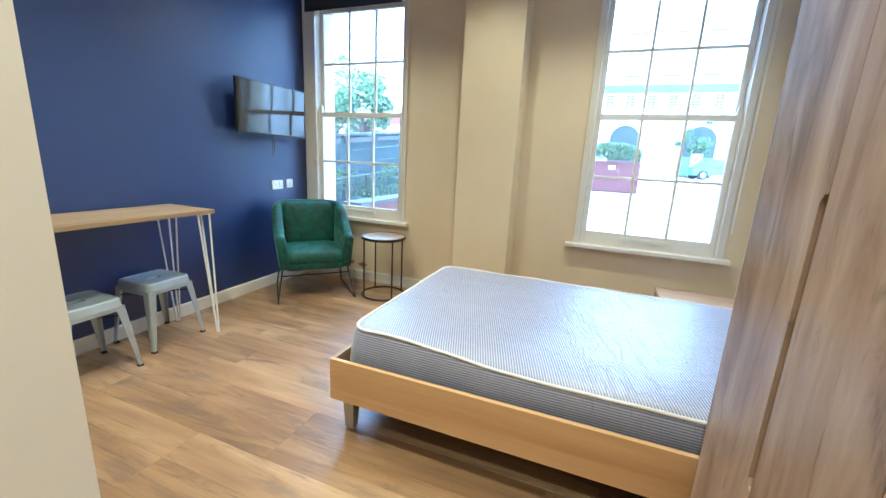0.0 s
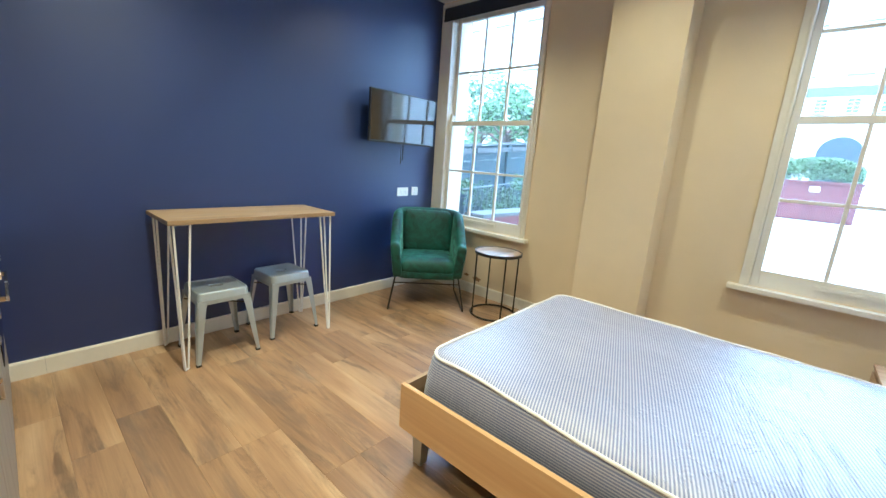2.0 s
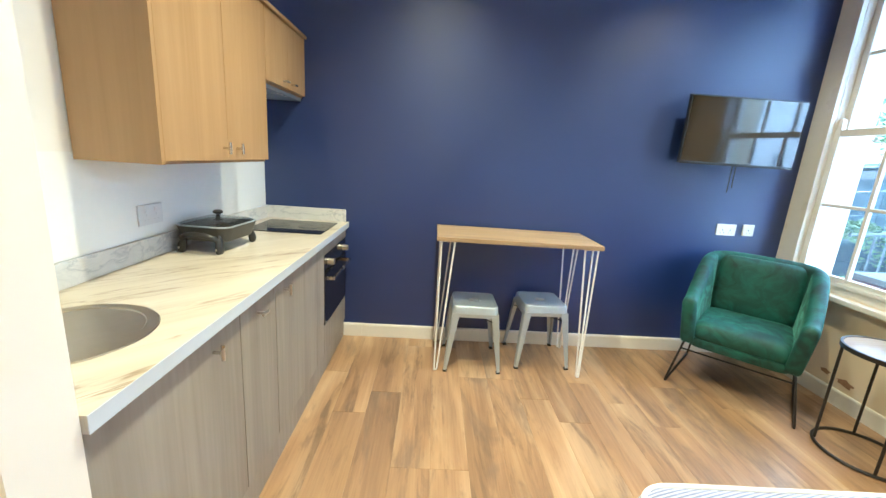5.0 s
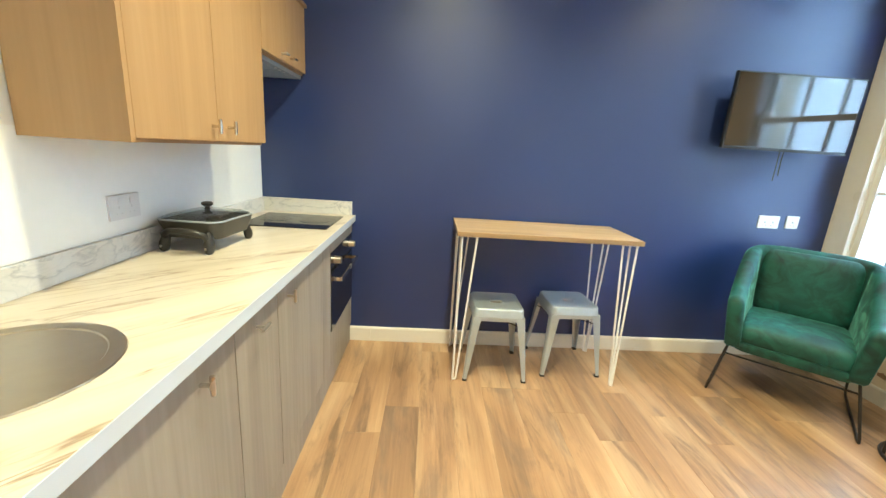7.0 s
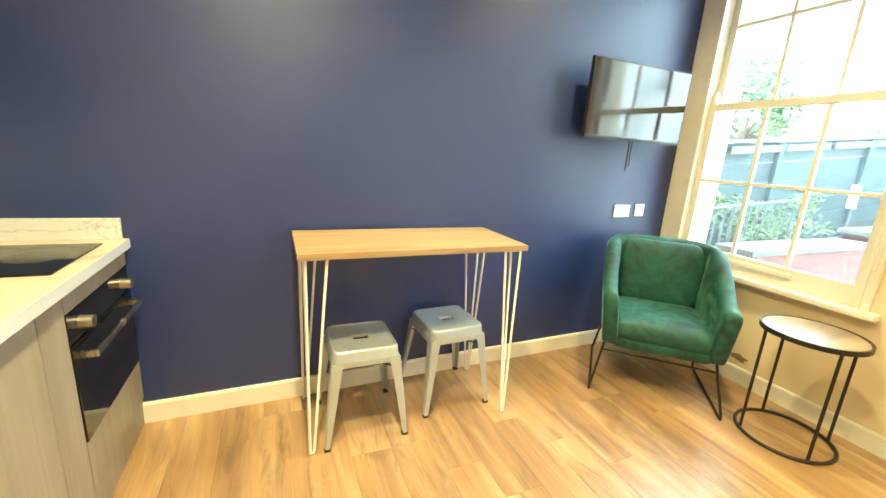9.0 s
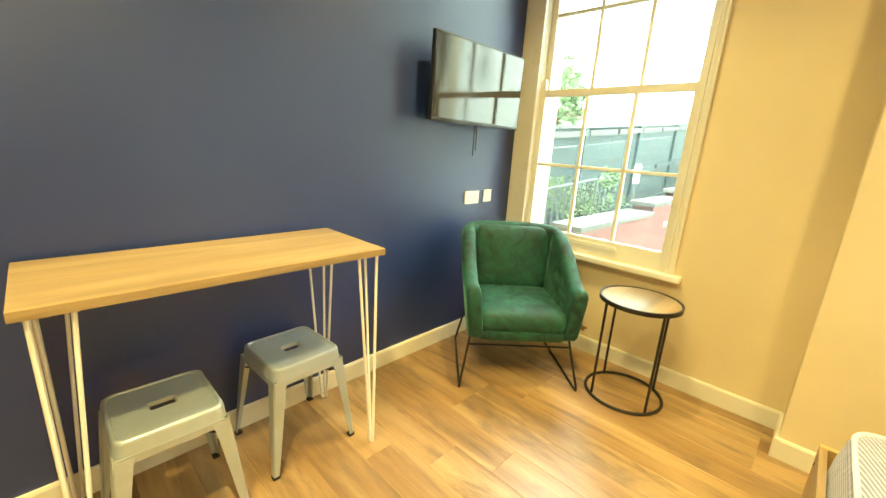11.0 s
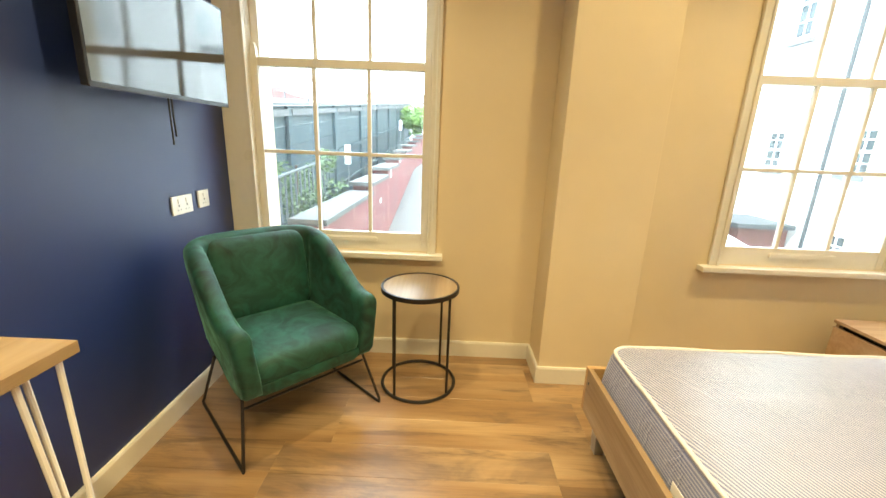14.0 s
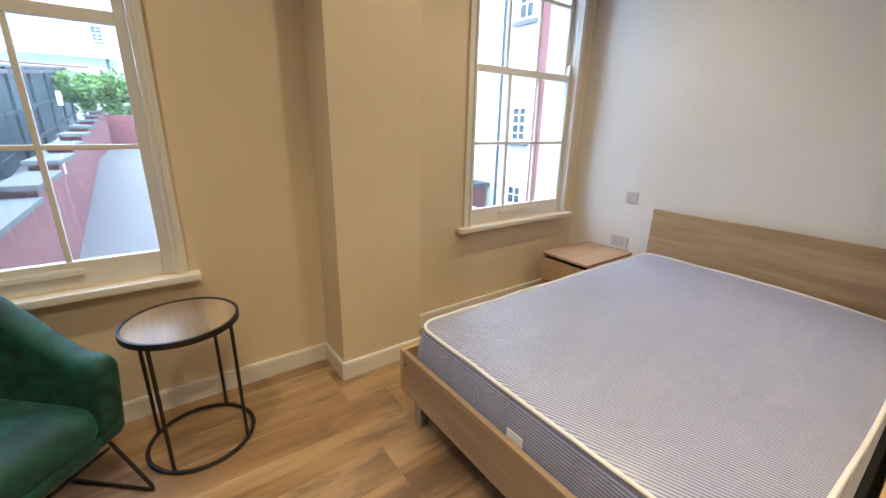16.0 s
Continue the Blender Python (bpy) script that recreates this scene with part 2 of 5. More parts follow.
def emitter(name, color, strength):
    m = Nodes(name, color, 0.5)
    m.set("Emission Color", (*color, 1))
    m.set("Emission Strength", strength)
    return m.mat


CREAM = wall_paint("cream_wall_paint", (0.735, 0.62, 0.43), 0.6)
NIBPAINT = wall_paint("nib_wall_paint", (0.79, 0.735, 0.645), 0.6)
WHITEWALL = wall_paint("white_wall_paint", (0.77, 0.75, 0.715), 0.6)
NAVY = wall_paint("navy_wall_paint", (0.0075, 0.0250, 0.130), 0.46, 0.95, 0.04)
CEILING = wall_paint("white_ceiling_paint", (0.8, 0.79, 0.76), 0.7)
GLOSSWHITE = plain("white_gloss_woodwork", (0.74, 0.71, 0.64), 0.3, 0, 0.03, 0.03)
FLOOR = floor_wood()
MARBLE = marble()
UPSTAND = upstand_marble()
OAK = wood("natural_oak_foil", (0.305, 0.185, 0.072), (0.365, 0.228, 0.096), (0.425, 0.278, 0.13), "z", 0.8, 0.42, 0.8, 0.3, 0.07)
GREYOAK = wood("grey_oak_foil", (0.205, 0.175, 0.138), (0.27, 0.235, 0.187), (0.335, 0.293, 0.238), "z", 0.8, 0.45, 0.8, 0.3, 0.07)
TABLEWOOD = wood("light_oak_board", (0.13, 0.085, 0.045), (0.30, 0.203, 0.10), (0.42, 0.305, 0.17), "y", 0.6, 0.35, 1.3, 0.4, 0.08)
BEDWOOD_X = wood("bed_oak_long", (0.40, 0.215, 0.075), (0.52, 0.31, 0.125), (0.60, 0.39, 0.18), "x", 0.6, 0.4)
BEDWOOD_Y = wood("bed_oak_cross", (0.24, 0.15, 0.075), (0.40, 0.275, 0.15), (0.50, 0.365, 0.22), "y", 1.1, 0.42, 1.3, 0.5)
STANDWOOD = wood("bedside_oak", (0.33, 0.20, 0.105), (0.45, 0.29, 0.16), (0.54, 0.375, 0.225), "x", 1, 0.4)


def driftwood():
    m = Nodes("wardrobe_driftwood", (0.3, 0.2, 0.14), 0.32)
    v = m.where((1, 4.5, 0.75))
    broad = m.noise(v, 1.5, 5, 0.6, 0.9)
    knots = m.noise(m.where((1, 5.5, 1.3)), 1.9, 6, 0.68, 1.2)
    fine = m.noise(m.where((40, 70, 1.6)), 1.0, 3, 0.6)
    col = m.ramp(broad, [(0.32, (0.15, 0.088, 0.055)), (0.47, (0.30, 0.20, 0.14)), (0.6, (0.38, 0.275, 0.205)), (0.75, (0.47, 0.36, 0.28))])
    col = m.mix(m.grey(knots, [(0.55, 0.0), (0.68, 0.75)]), col, (0.09, 0.055, 0.037))
    m.set("Base Color", m.mix(0.16, col, m.grey(fine, [(0.3, 0.4), (0.65, 1.0)]), "MULTIPLY"))
    m.set("Roughness", m.grey(broad, [(0.3, 0.38), (0.7, 0.28)]))
    return m.bump(fine, 0.12, 0.0005).mat


WARDROBEWOOD = driftwood()
GROOVEWOOD = wood("groove_raw_edge", (0.17, 0.11, 0.05), (0.26, 0.17, 0.08), (0.36, 0.24, 0.12), "z", 1, 0.6)
STEEL = plain("galvanised_steel", (0.45, 0.50, 0.53), 0.33, 0.5, 0.08, 0.05, 18)
CHROME = plain("brushed_nickel", (0.62, 0.58, 0.5), 0.28, 1.0, 0.05, 0.0)
SINKSTEEL = plain("sink_steel", (0.38, 0.335, 0.26), 0.32, 1.0, 0.05, 0.02)
LEGMETAL = plain("silver_leg_paint", (0.5, 0.5, 0.48), 0.35, 0.7, 0.05, 0.02)
WHITEMETAL = plain("white_powder_coat", (0.78, 0.77, 0.74), 0.35, 0, 0.03, 0.02)
BLACKMETAL = plain("black_powder_coat", (0.025, 0.022, 0.022), 0.4, 0.3, 0.1, 0.05)
BLACKPLASTIC = plain("black_plastic", (0.02, 0.02, 0.021), 0.35, 0, 0.1, 0.03)
BLACKGLASS = plain("black_ceramic_glass", (0.008, 0.008, 0.010), 0.05, 0, 0.0, 0.0)
TVSCREEN = plain("tv_screen_black", (0.006, 0.006, 0.007), 0.07, 0, 0, 0, spec=1.0)
TVSCREEN.node_tree.nodes["Principled BSDF"].inputs["IOR"].default_value = 1.62
CASTMETAL = plain("grey_nonstick_coating", (0.06, 0.06, 0.058), 0.4, 0.3, 0.1, 0.05)
WHITEPLASTIC = plain("white_socket_plastic", (0.8, 0.8, 0.77), 0.3, 0, 0.02, 0)
GREYPLASTIC = plain("satin_grey_plate", (0.56, 0.55, 0.56), 0.35, 0.1, 0.03, 0)
SPLASH = plain("white_splashback", (0.84, 0.85, 0.84), 0.22, 0, 0.02, 0.0)
BLIND = plain("navy_blind_cloth", (0.012, 0.017, 0.035), 0.8, 0, 0.1, 0.2, 200)
PIPING = plain("cream_piping_tape", (0.73, 0.72, 0.70), 0.7, 0, 0.05, 0.3, 200)
CLOTH_TOP = mattress_cloth("striped_ticking_top")
CLOTH_SIDE = mattress_cloth("striped_ticking_side", True)
VELVET = velvet()
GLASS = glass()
# near-black for hidden insides and gaps, their shade put in the colour
SHADEBLACK = plain("shade_black", (0.02, 0.018, 0.016), 0.8, 0, 0.1, 0)
RUBBER = plain("black_rubber", (0.015, 0.015, 0.015), 0.6)
CLEARLID = glass("lid_glass", 0.05, 0.25)


# mesh helpers
def box(bm, x0, x1, y0, y1, z0, z1, bevel=0.0, seg=2):
    m = Matrix.Translation(((x0 + x1) / 2, (y0 + y1) / 2, (z0 + z1) / 2)) @ Matrix.Diagonal((x1 - x0, y1 - y0, z1 - z0, 1))
    vs = bmesh.ops.create_cube(bm, size=1, matrix=m)["verts"]
    if bevel:
        es = list({e for v in vs for e in v.link_edges})
        bmesh.ops.bevel(bm, geom=es, offset=bevel, segments=seg, affect="EDGES", profile=0.7)
    return bm


def B(*a, **k):
    return box(bmesh.new(), *a, **k)


def rod(bm, p, q, r, seg=10, r2=None):
    p, q = Vector(p), Vector(q)
    d = q - p
    m = Matrix.Translation((p + q) / 2) @ d.to_track_quat("Z", "Y").to_matrix().to_4x4()
    bmesh.ops.create_cone(bm, cap_ends=True, segments=seg, radius1=r, radius2=r if r2 is None else r2, depth=d.length, matrix=m)
    return bm


def sweep(bm, pts, r, seg=8, closed=False):
    """A round bar through points, mitred at the bends."""
    pts = [Vector(p) for p in pts]
    n, rings, up = len(pts), [], None
    for i, p in enumerate(pts):
        a = pts[i - 1] if (i or closed) else p
        b = pts[(i + 1) % n] if (i < n - 1 or closed) else p
        d = ((p - a).normalized() if p != a else Vector()) + ((b - p).normalized() if b != p else Vector())
        d.normalize()
        if up is None:
            up = d.orthogonal().normalized()
        up = (up - d * up.dot(d)).normalized()
        side = d.cross(up)
        rings.append([bm.verts.new(p + (up * math.cos(k * 2 * math.pi / seg) + side * math.sin(k * 2 * math.pi / seg)) * r) for k in range(seg)])
    for i in range(n if closed else n - 1):
        a, b = rings[i], rings[(i + 1) % n]
        for k in range(seg):
            bm.faces.new((a[k], a[(k + 1) % seg], b[(k + 1) % seg], b[k]))
    if not closed:
        bm.faces.new(rings[0][::-1])
        bm.faces.new(rings[-1])
    return bm


def lathe(bm, prof, seg=32, centre=(0, 0)):
    """A turned shape from (radius, height) pairs."""
    rings = []
    for r, z in prof:
        rings.append([bm.verts.new((centre[0] + r * math.cos(k * 2 * math.pi / seg), centre[1] + r * math.sin(k * 2 * math.pi / seg), z)) for k in range(seg)])
    for a, b in zip(rings, rings[1:]):
        for k in range(seg):
            bm.faces.new((a[k], a[(k + 1) % seg], b[(k + 1) % seg], b[k]))
    bm.faces.new(rings[0][::-1])
    bm.faces.new(rings[-1])
    return bm


def rounded(w, d, r, seg=6, cx=0, cy=0):
    """The outline of a rectangle with round corners, counter-clockwise."""
    out = []
    for sx, sy, a0 in ((1, 1, 0), (-1, 1, 90), (-1, -1, 180), (1, -1, 270)):
        for k in range(seg + 1):
            a = radians(a0 + 90 * k / seg)
            out.append((cx + sx * (w / 2 - r) + r * math.cos(a), cy + sy * (d / 2 - r) + r * math.sin(a)))
    return out


def loft(bm, rings, cap0=True, cap1=True, closed=True):
    vs = [[bm.verts.new(p) for p in ring] for ring in rings]
    n = len(vs[0])
    for a, b in zip(vs, vs[1:]):
        for k in range(n if closed else n - 1):
            bm.faces.new((a[k], a[(k + 1) % n], b[(k + 1) % n], b[k]))
    if cap0:
        bm.faces.new(vs[0][::-1])
    if cap1:
        bm.faces.new(vs[-1])
    return bm


def part(name, bm, material, parent=None, label="", smooth=False, turn=None):
    mesh = bpy.data.meshes.new(name)
    bmesh.ops.recalc_face_normals(bm, faces=bm.faces[:])
    bm.to_mesh(mesh)
    bm.free()
    mesh.materials.append(material)
    if smooth:
        mesh.polygons.foreach_set("use_smooth", [True] * len(mesh.polygons))
        mesh.set_sharp_from_angle(angle=radians(40))
    ob = new(name, mesh)
    if turn is not None:
        ob.matrix_basis = turn
    if parent:
        ob.parent = parent
    return tagged(ob, label)


def thing(name, label, category, at=(0, 0, 0), turn=0.0, group=""):
    ob = new(name)
    ob.matrix_basis = pose(*at, 0, 0, turn)
    return tagged(ob, label, category, group)


def struct(name, bm, material, parent=None, label="", smooth=False):
    return tagged(part(name, bm, material, parent, label, smooth), kind="structure")


# shell of the room
WX, EY, WY, KY = -4.13, 0.0, 5.84, 1.87
NIB0, NIB1, NIBY = -1.86, -1.725, 2.47
WCX = -4.185    # the navy wall runs slightly askew, out to here at the window wall
wb = bmesh.new()
loft(wb, [[(WX - 0.3, 0.4, z), (WX, 0.4, z), (WX, 2.6, z), (WCX, WY, z), (WCX, 6.14, z), (WX - 0.3, 6.14, z)] for z in (0, CEIL)])
struct("wall_navy", wb, NAVY, label="deep navy blue painted feature wall with soft sheen")
struct("wall_east", B(EY, EY + 0.2, 0.4, 6.14, 0, CEIL), WHITEWALL, label="off-white painted plaster wall behind the bed")
struct("wall_kitchen", B(WX, NIB0, KY - 0.2, KY, 0, CEIL), WHITEWALL, label="off-white painted plaster wall behind the kitchen")
struct("wall_nib", B(NIB0, NIB1, 0.4, NIBY, 0, CEIL), NIBPAINT, label="off-white painted short partition at the end of the worktop")
struct("wall_entry", B(WX, EY, 0.2, 0.4, 0, CEIL), CREAM, label="cream painted wall closing the entrance")
W1, W2, ZW0, ZW1 = (-4.03, -2.985), (-1.225, -0.18), 0.70, 2.83
wb = bmesh.new()
for x0, x1 in ((WCX, W1[0]), (W1[1], W2[0]), (W2[1], EY)):
    box(wb, x0, x1, WY, WY + 0.3, 0, CEIL)
for x0, x1 in (W1, W2):
    box(wb, x0, x1, WY, WY + 0.3, 0, ZW0)
    box(wb, x0, x1, WY, WY + 0.3, ZW1, CEIL)
struct("wall_window", wb, CREAM, label="cream painted plaster wall with two tall sash windows")
COL0, COL1, COLY = -2.305, -1.80, 5.57
struct("wall_pier", B(COL0, COL1, COLY, WY, 0, CEIL, bevel=0.004), CREAM, label="cream painted boxed pier between the windows")
struct("ceiling", B(WX - 0.3, EY + 0.2, 0.2, 6.14, CEIL, CEIL + 0.2), CEILING, label="plain white plaster ceiling")


def skirting(p, q, n):
    """A length of skirting board from p to q on the floor, standing out along n."""
    p, q, n = Vector((*p, 0)), Vector((*q, 0)), Vector((*n, 0))
    prof = [(0, 0), (0.016, 0), (0.016, 0.094), (0.011, 0.105), (0, 0.105)]
    loft_bm = bmesh.new()
    loft(loft_bm, [[e + n * a + Vector((0, 0, b)) for a, b in prof] for e in (p, q)])
    struct("baseboard", loft_bm, GLOSSWHITE, label="cream gloss painted skirting board")


skirting((WX, 2.44), (WX, 2.599), (1, 0))
skirting((WX, 2.6), (WCX, WY), (1, 0))
skirting((WCX + 0.017, WY), (COL0, WY), (0, -1))
skirting((COL0, WY - 0.017), (COL0, COLY - 0.016), (-1, 0))
skirting((COL0, COLY), (COL1, COLY), (0, -1))
skirting((COL1, COLY - 0.016), (COL1, WY - 0.017), (1, 0))
skirting((COL1 + 0.001, WY), (EY, WY), (0, -1))
skirting((EY, 3.6), (EY, WY - 0.017), (-1, 0))
skirting((NIB1, 0.4), (NIB1, NIBY), (1, 0))
skirting((NIB0 + 0.002, NIBY), (NIB1 + 0.016, NIBY), (0, 1))


CHIPPED = plain("chipped_plaster", (0.33, 0.20, 0.12), 0.9, 0, 0.3, 0.4, 60)
for cx, cz, w, h in ((-3.46, 0.166, 0.055, 0.022), (-3.60, 0.182, 0.035, 0.016)):
    bm = bmesh.new()
    ring = [(cx + w * math.cos(a * 0.5236) * (1 + 0.3 * math.sin(2.7 * a)), cz + h * math.sin(a * 0.5236) * (1 + 0.3 * math.cos(1.9 * a))) for a in range(12)]
    loft(bm, [[(x, y, z) for x, z in ring] for y in (WY - 0.0015, WY - 0.0002)])
    struct("trim", bm, CHIPPED, label="small brown chip in the plaster above the skirting")


def sash_window(number, gx0, gx1):
    """A box sash window: two sashes of six panes each, casing, sill and vent, glass from gx0 to gx1."""
    top = tagged(new("window_%d" % number), "white painted timber sash window with twelve panes", kind="structure")
    top.location = ((gx0 + gx1) / 2, WY, 0)
    h = (gx1 - gx0) / 2
    left_w = 0.207 if number == 1 else 0.1
    s = 0.045

    def piece(name, bm, mat=GLOSSWHITE, label=""):
        return tagged(part(name, bm, mat, top, label), kind="structure")

    bm = bmesh.new()
    zb, zt = 0.70, 2.83
    for sgn, wid in ((-1, left_w), (1, 0.095)):
        a, b = sorted((sgn * (h + s), sgn * (h + wid + 0.0)))
        box(bm, a, b, -0.022, -0.0005, zb, zt + 0.05, 0.004)
        a, b = sorted((sgn * (h + s), sgn * (h + s + 0.014)))
        box(bm, a, b, -0.034, -0.022, zb, zt, 0.004)
        a, b = sorted((sgn * (h + s - 0.002), sgn * (h + s + 0.0095)))
        box(bm, a, b, 0.0, 0.14, zb, zt, 0.0)
    box(bm, -h - left_w, h + 0.095, -0.022, -0.0005, zt + 0.051, zt + 0.1, 0.004)
    piece("window_frame", bm, label="moulded white window casing")
    piece("window_sill", box(B(-h - (0.208 if number == 1 else 0.16), h + 0.14, -0.07, 0.0, 0.665, 0.699, 0.008), -h - s, h + s, 0.0, 0.3, 0.675, 0.699), label="white gloss window board with rounded nose")
    for name, z0, z1, y, bot in (("lower_sash", 0.7, 1.785, 0.012, 0.112), ("upper_sash", 1.745, 2.80, 0.054, 0.04)):
        bm = bmesh.new()
        box(bm, -h - s + 0.003, -h, y, y + 0.038, z0, z1, 0.004)
        box(bm, h, h + s - 0.003, y, y + 0.038, z0, z1, 0.004)
        box(bm, -h, h, y + 0.002, y + 0.036, z0, z0 + bot, 0.003)
        box(bm, -h, h, y + 0.002, y + 0.036, z1 - (0.045 if name == "lower_sash" else 0.05), z1, 0.003)
        sash = piece(name, bm, label="white painted sash frame")
        g0, g1 = z0 + bot, z1 - 0.045
        zm = (g0 + g1) / 2
        bm = bmesh.new()
        for k in (1, 2):
            xb = -h + 2 * h * k / 3
            box(bm, xb - 0.0105, xb + 0.0105, y + 0.006, y + 0.032, g0, g1, 0.004)
        box(bm, -h, h, y + 0.007, y + 0.031, zm - 0.0105, zm + 0.0105, 0.004)
        tagged(part("glazing_bar", bm, GLOSSWHITE, sash, "slim white glazing bars"), kind="structure")
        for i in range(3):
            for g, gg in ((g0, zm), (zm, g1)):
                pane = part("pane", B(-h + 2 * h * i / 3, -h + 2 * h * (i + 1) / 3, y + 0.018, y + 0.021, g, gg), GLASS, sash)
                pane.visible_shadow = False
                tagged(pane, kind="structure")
        if name == "upper_sash":
            for sgn in (-1, 1):
                bm = bmesh.new()
                cx = sgn * (h + s / 2)
                prof = [(-0.016, 1.775), (0.016, 1.775), (0.014, 1.84), (0.006, 1.86), (-0.006, 1.86), (-0.014, 1.84)]
                loft(bm, [[(cx + a, yy, z) for a, z in prof] for yy in (0.018, 0.05)])
                tagged(part("sash_stop", bm, GLOSSWHITE, top, "small white sash stop block"), kind="structure")
    piece("sash_lift", box(B(-0.2, 0.2, -0.002, 0.013, 0.755, 0.78, 0.004), -0.19, 0.19, 0.004, 0.013, 0.78, 0.785), label="slim white vent bar on the bottom rail")
    return top


sash_window(1, -3.975, -3.04)
sash_window(2, -1.17, -0.235)


def roller_blind(x0, x1, label):
    t = thing("roller_blind", label, "window blind", ((x0 + x1) / 2, WY - 0.06, 2.84), group="window blinds")
    h = (x1 - x0) / 2
    part("roll", rod(bmesh.new(), (-h, 0, 0), (h, 0, 0), 0.03, 20), BLIND, t, "dark navy rolled blind cloth", True)
    part("cloth", B(-h, h, -0.031, -0.029, -0.085, 0.0), BLIND, t, "")
    part("hem_bar", B(-h, h, -0.037, -0.023, -0.105, -0.085, 0.005), BLIND, t, "")
    for sgn in (-1, 1):
        a, b = sorted((sgn * h, sgn * (h + 0.006)))
        part("bracket", B(a, b, -0.035, 0.06, -0.035, 0.035, 0.002), WHITEMETAL, t, "white end bracket")
    bm = bmesh.new()
    cx = h + 0.02
    pts = [(cx, -0.02, 0.0), (cx + 0.004, -0.012, -0.6), (cx + 0.002, 0.0, -1.7)]
    for k in range(9):
        a = math.pi * k / 8
        pts.append((cx + 0.004, 0.012 - 0.02 * math.cos(a), -1.9 - 0.025 * math.sin(a)))
    pts += [(cx + 0.006, 0.034, -1.2), (cx, 0.02, 0.0)]
    sweep(bm, pts, 0.0022, 6, closed=True)
    part("chain", bm, WHITEPLASTIC, t, "white looped bead chain")
    return t


roller_blind(-4.09, -2.99, "dark navy roller blind rolled up above the window")
roller_blind(-1.25, -0.15, "dark navy roller blind rolled up above the bedside window")


# bed
BX0, BX1, BY0, BY1 = -2.21, -0.045, 3.63, 5.10


def build_bed():
    bed = thing("bed_frame", "light oak double bed frame with a plain headboard and steel legs", "bed", ((BX0 + BX1) / 2, (BY0 + BY1) / 2, 0))
    hx, hy = (BX1 - BX0) / 2, (BY1 - BY0) / 2
    part("foot_rail", B(-hx, -hx + 0.022, -hy + 0.023, hy - 0.023, 0.185, 0.40, 0.002), BEDWOOD_Y, bed, "oak effect foot rail")
    for sgn in (-1, 1):
        a, b = sorted((sgn * hy, sgn * (hy - 0.022)))
        part("side_rail", B(-hx, hx - 0.02, a, b, 0.185, 0.40, 0.002), BEDWOOD_X, bed, "oak effect side rail")
    part("headboard", B(hx - 0.019, hx + 0.003, -hy, hy, 0.185, 0.835, 0.002), BEDWOOD_Y, bed, "oak effect headboard panel")
    for sx in (-1, 1):
        for sy in (-1, 1):
            cx, cy = sx * (hx - 0.075), sy * (hy - 0.075)
            bm = bmesh.new()
            loft(bm, [[(cx + a * w, cy + b * w, z) for a, b in ((-1, -1), (1, -1), (1, 1), (-1, 1))] for z, w in ((0.0, 0.022), (0.185, 0.032))])
            part("leg", bm, LEGMETAL, bed, "tapered silver leg")
            part("bolt", rod(bmesh.new(), (sx * hx, sy * (hy - 0.05), 0.34), (sx * (hx + 0.002), sy * (hy - 0.05), 0.34), 0.006, 10), BLACKMETAL, bed, "dark bolt head")
    # slab coloured near-black to give the shade below the mattress
    part("slat_base", B(-hx + 0.023, hx - 0.02, -hy + 0.023, hy - 0.023, 0.27, 0.30), SHADEBLACK, bed, "slatted base under the mattress, its shade put in the colour")
    bed_m = thing("mattress", "blue and white striped ticking mattress with cream piping, bare", "mattress", (BX0 + 0.05 + 0.985, 4.382, 0.301))
    mx, my, r, t = 0.985, 0.658, 0.09, 0.236

    def sag(x, y):
        """How far the edge by the wardrobe sinks towards the headboard."""
        k = min(1, max(0, (x + 0.85) / 0.9))
        return 0.045 * k * k * (3 - 2 * k) * min(1, max(0, 0.5 - 0.5 * y / my)) ** 5

    side = bmesh.new()
    rows = [(0.0, -0.018), (0.03, -0.026), (0.13, -0.018), (0.21, -0.006), (t, 0.008)]

    def edge_ring(w, d, rad, seg):
        out = []
        ring = rounded(w, d, rad, seg)
        for (xa, ya), (xb, yb) in zip(ring, ring[1:] + ring[:1]):
            n = max(1, int(math.hypot(xb - xa, yb - ya) / 0.06))
            out += [(xa + (xb - xa) * i / n, ya + (yb - ya) * i / n) for i in range(n)]
        return out

    outline = edge_ring(2 * mx, 2 * my, r, 8)
    loft(side, [[(x * (mx - ins) / mx, y * (my - ins) / my - 0.4 * sag(x, y) * z / t, z - sag(x, y) * z / t) for x, y in outline] for z, ins in rows], True, False)
    part("border", side, CLOTH_SIDE, bed_m, "blue and white striped mattress border", True)
    top = bmesh.new()
    nx, ny = 120, 84
    grid = []
    for i in range(nx + 1):
        line = []
        for j in range(ny + 1):
            u, v = -1 + 2 * i / nx, -1 + 2 * j / ny
            x, y = u * (mx - 0.008), v * (my - 0.008)
            ax, ay = abs(x) - (mx - 0.008 - r), abs(y) - (my - 0.008 - r)
            if ax > 0 and ay > 0:
                d = math.hypot(ax, ay)
                m = max(ax, ay)
                x, y = math.copysign(mx - 0.008 - r + ax * m / d, x), math.copysign(my - 0.008 - r + ay * m / d, y)
            edge = max(0.0, 1 - max(abs(u), abs(v)) ** 6)
            z = t + 0.018 * edge ** 0.5
            p = Vector((x * 2.2, y * 1.1, 0.3))
            z += edge * (0.006 * noise.noise(p * 1.6) + 0.0035 * noise.noise(Vector((x * 6 + 2 * noise.noise(p), y * 10, 4))) * (0.4 + noise.noise(p * 0.9)))
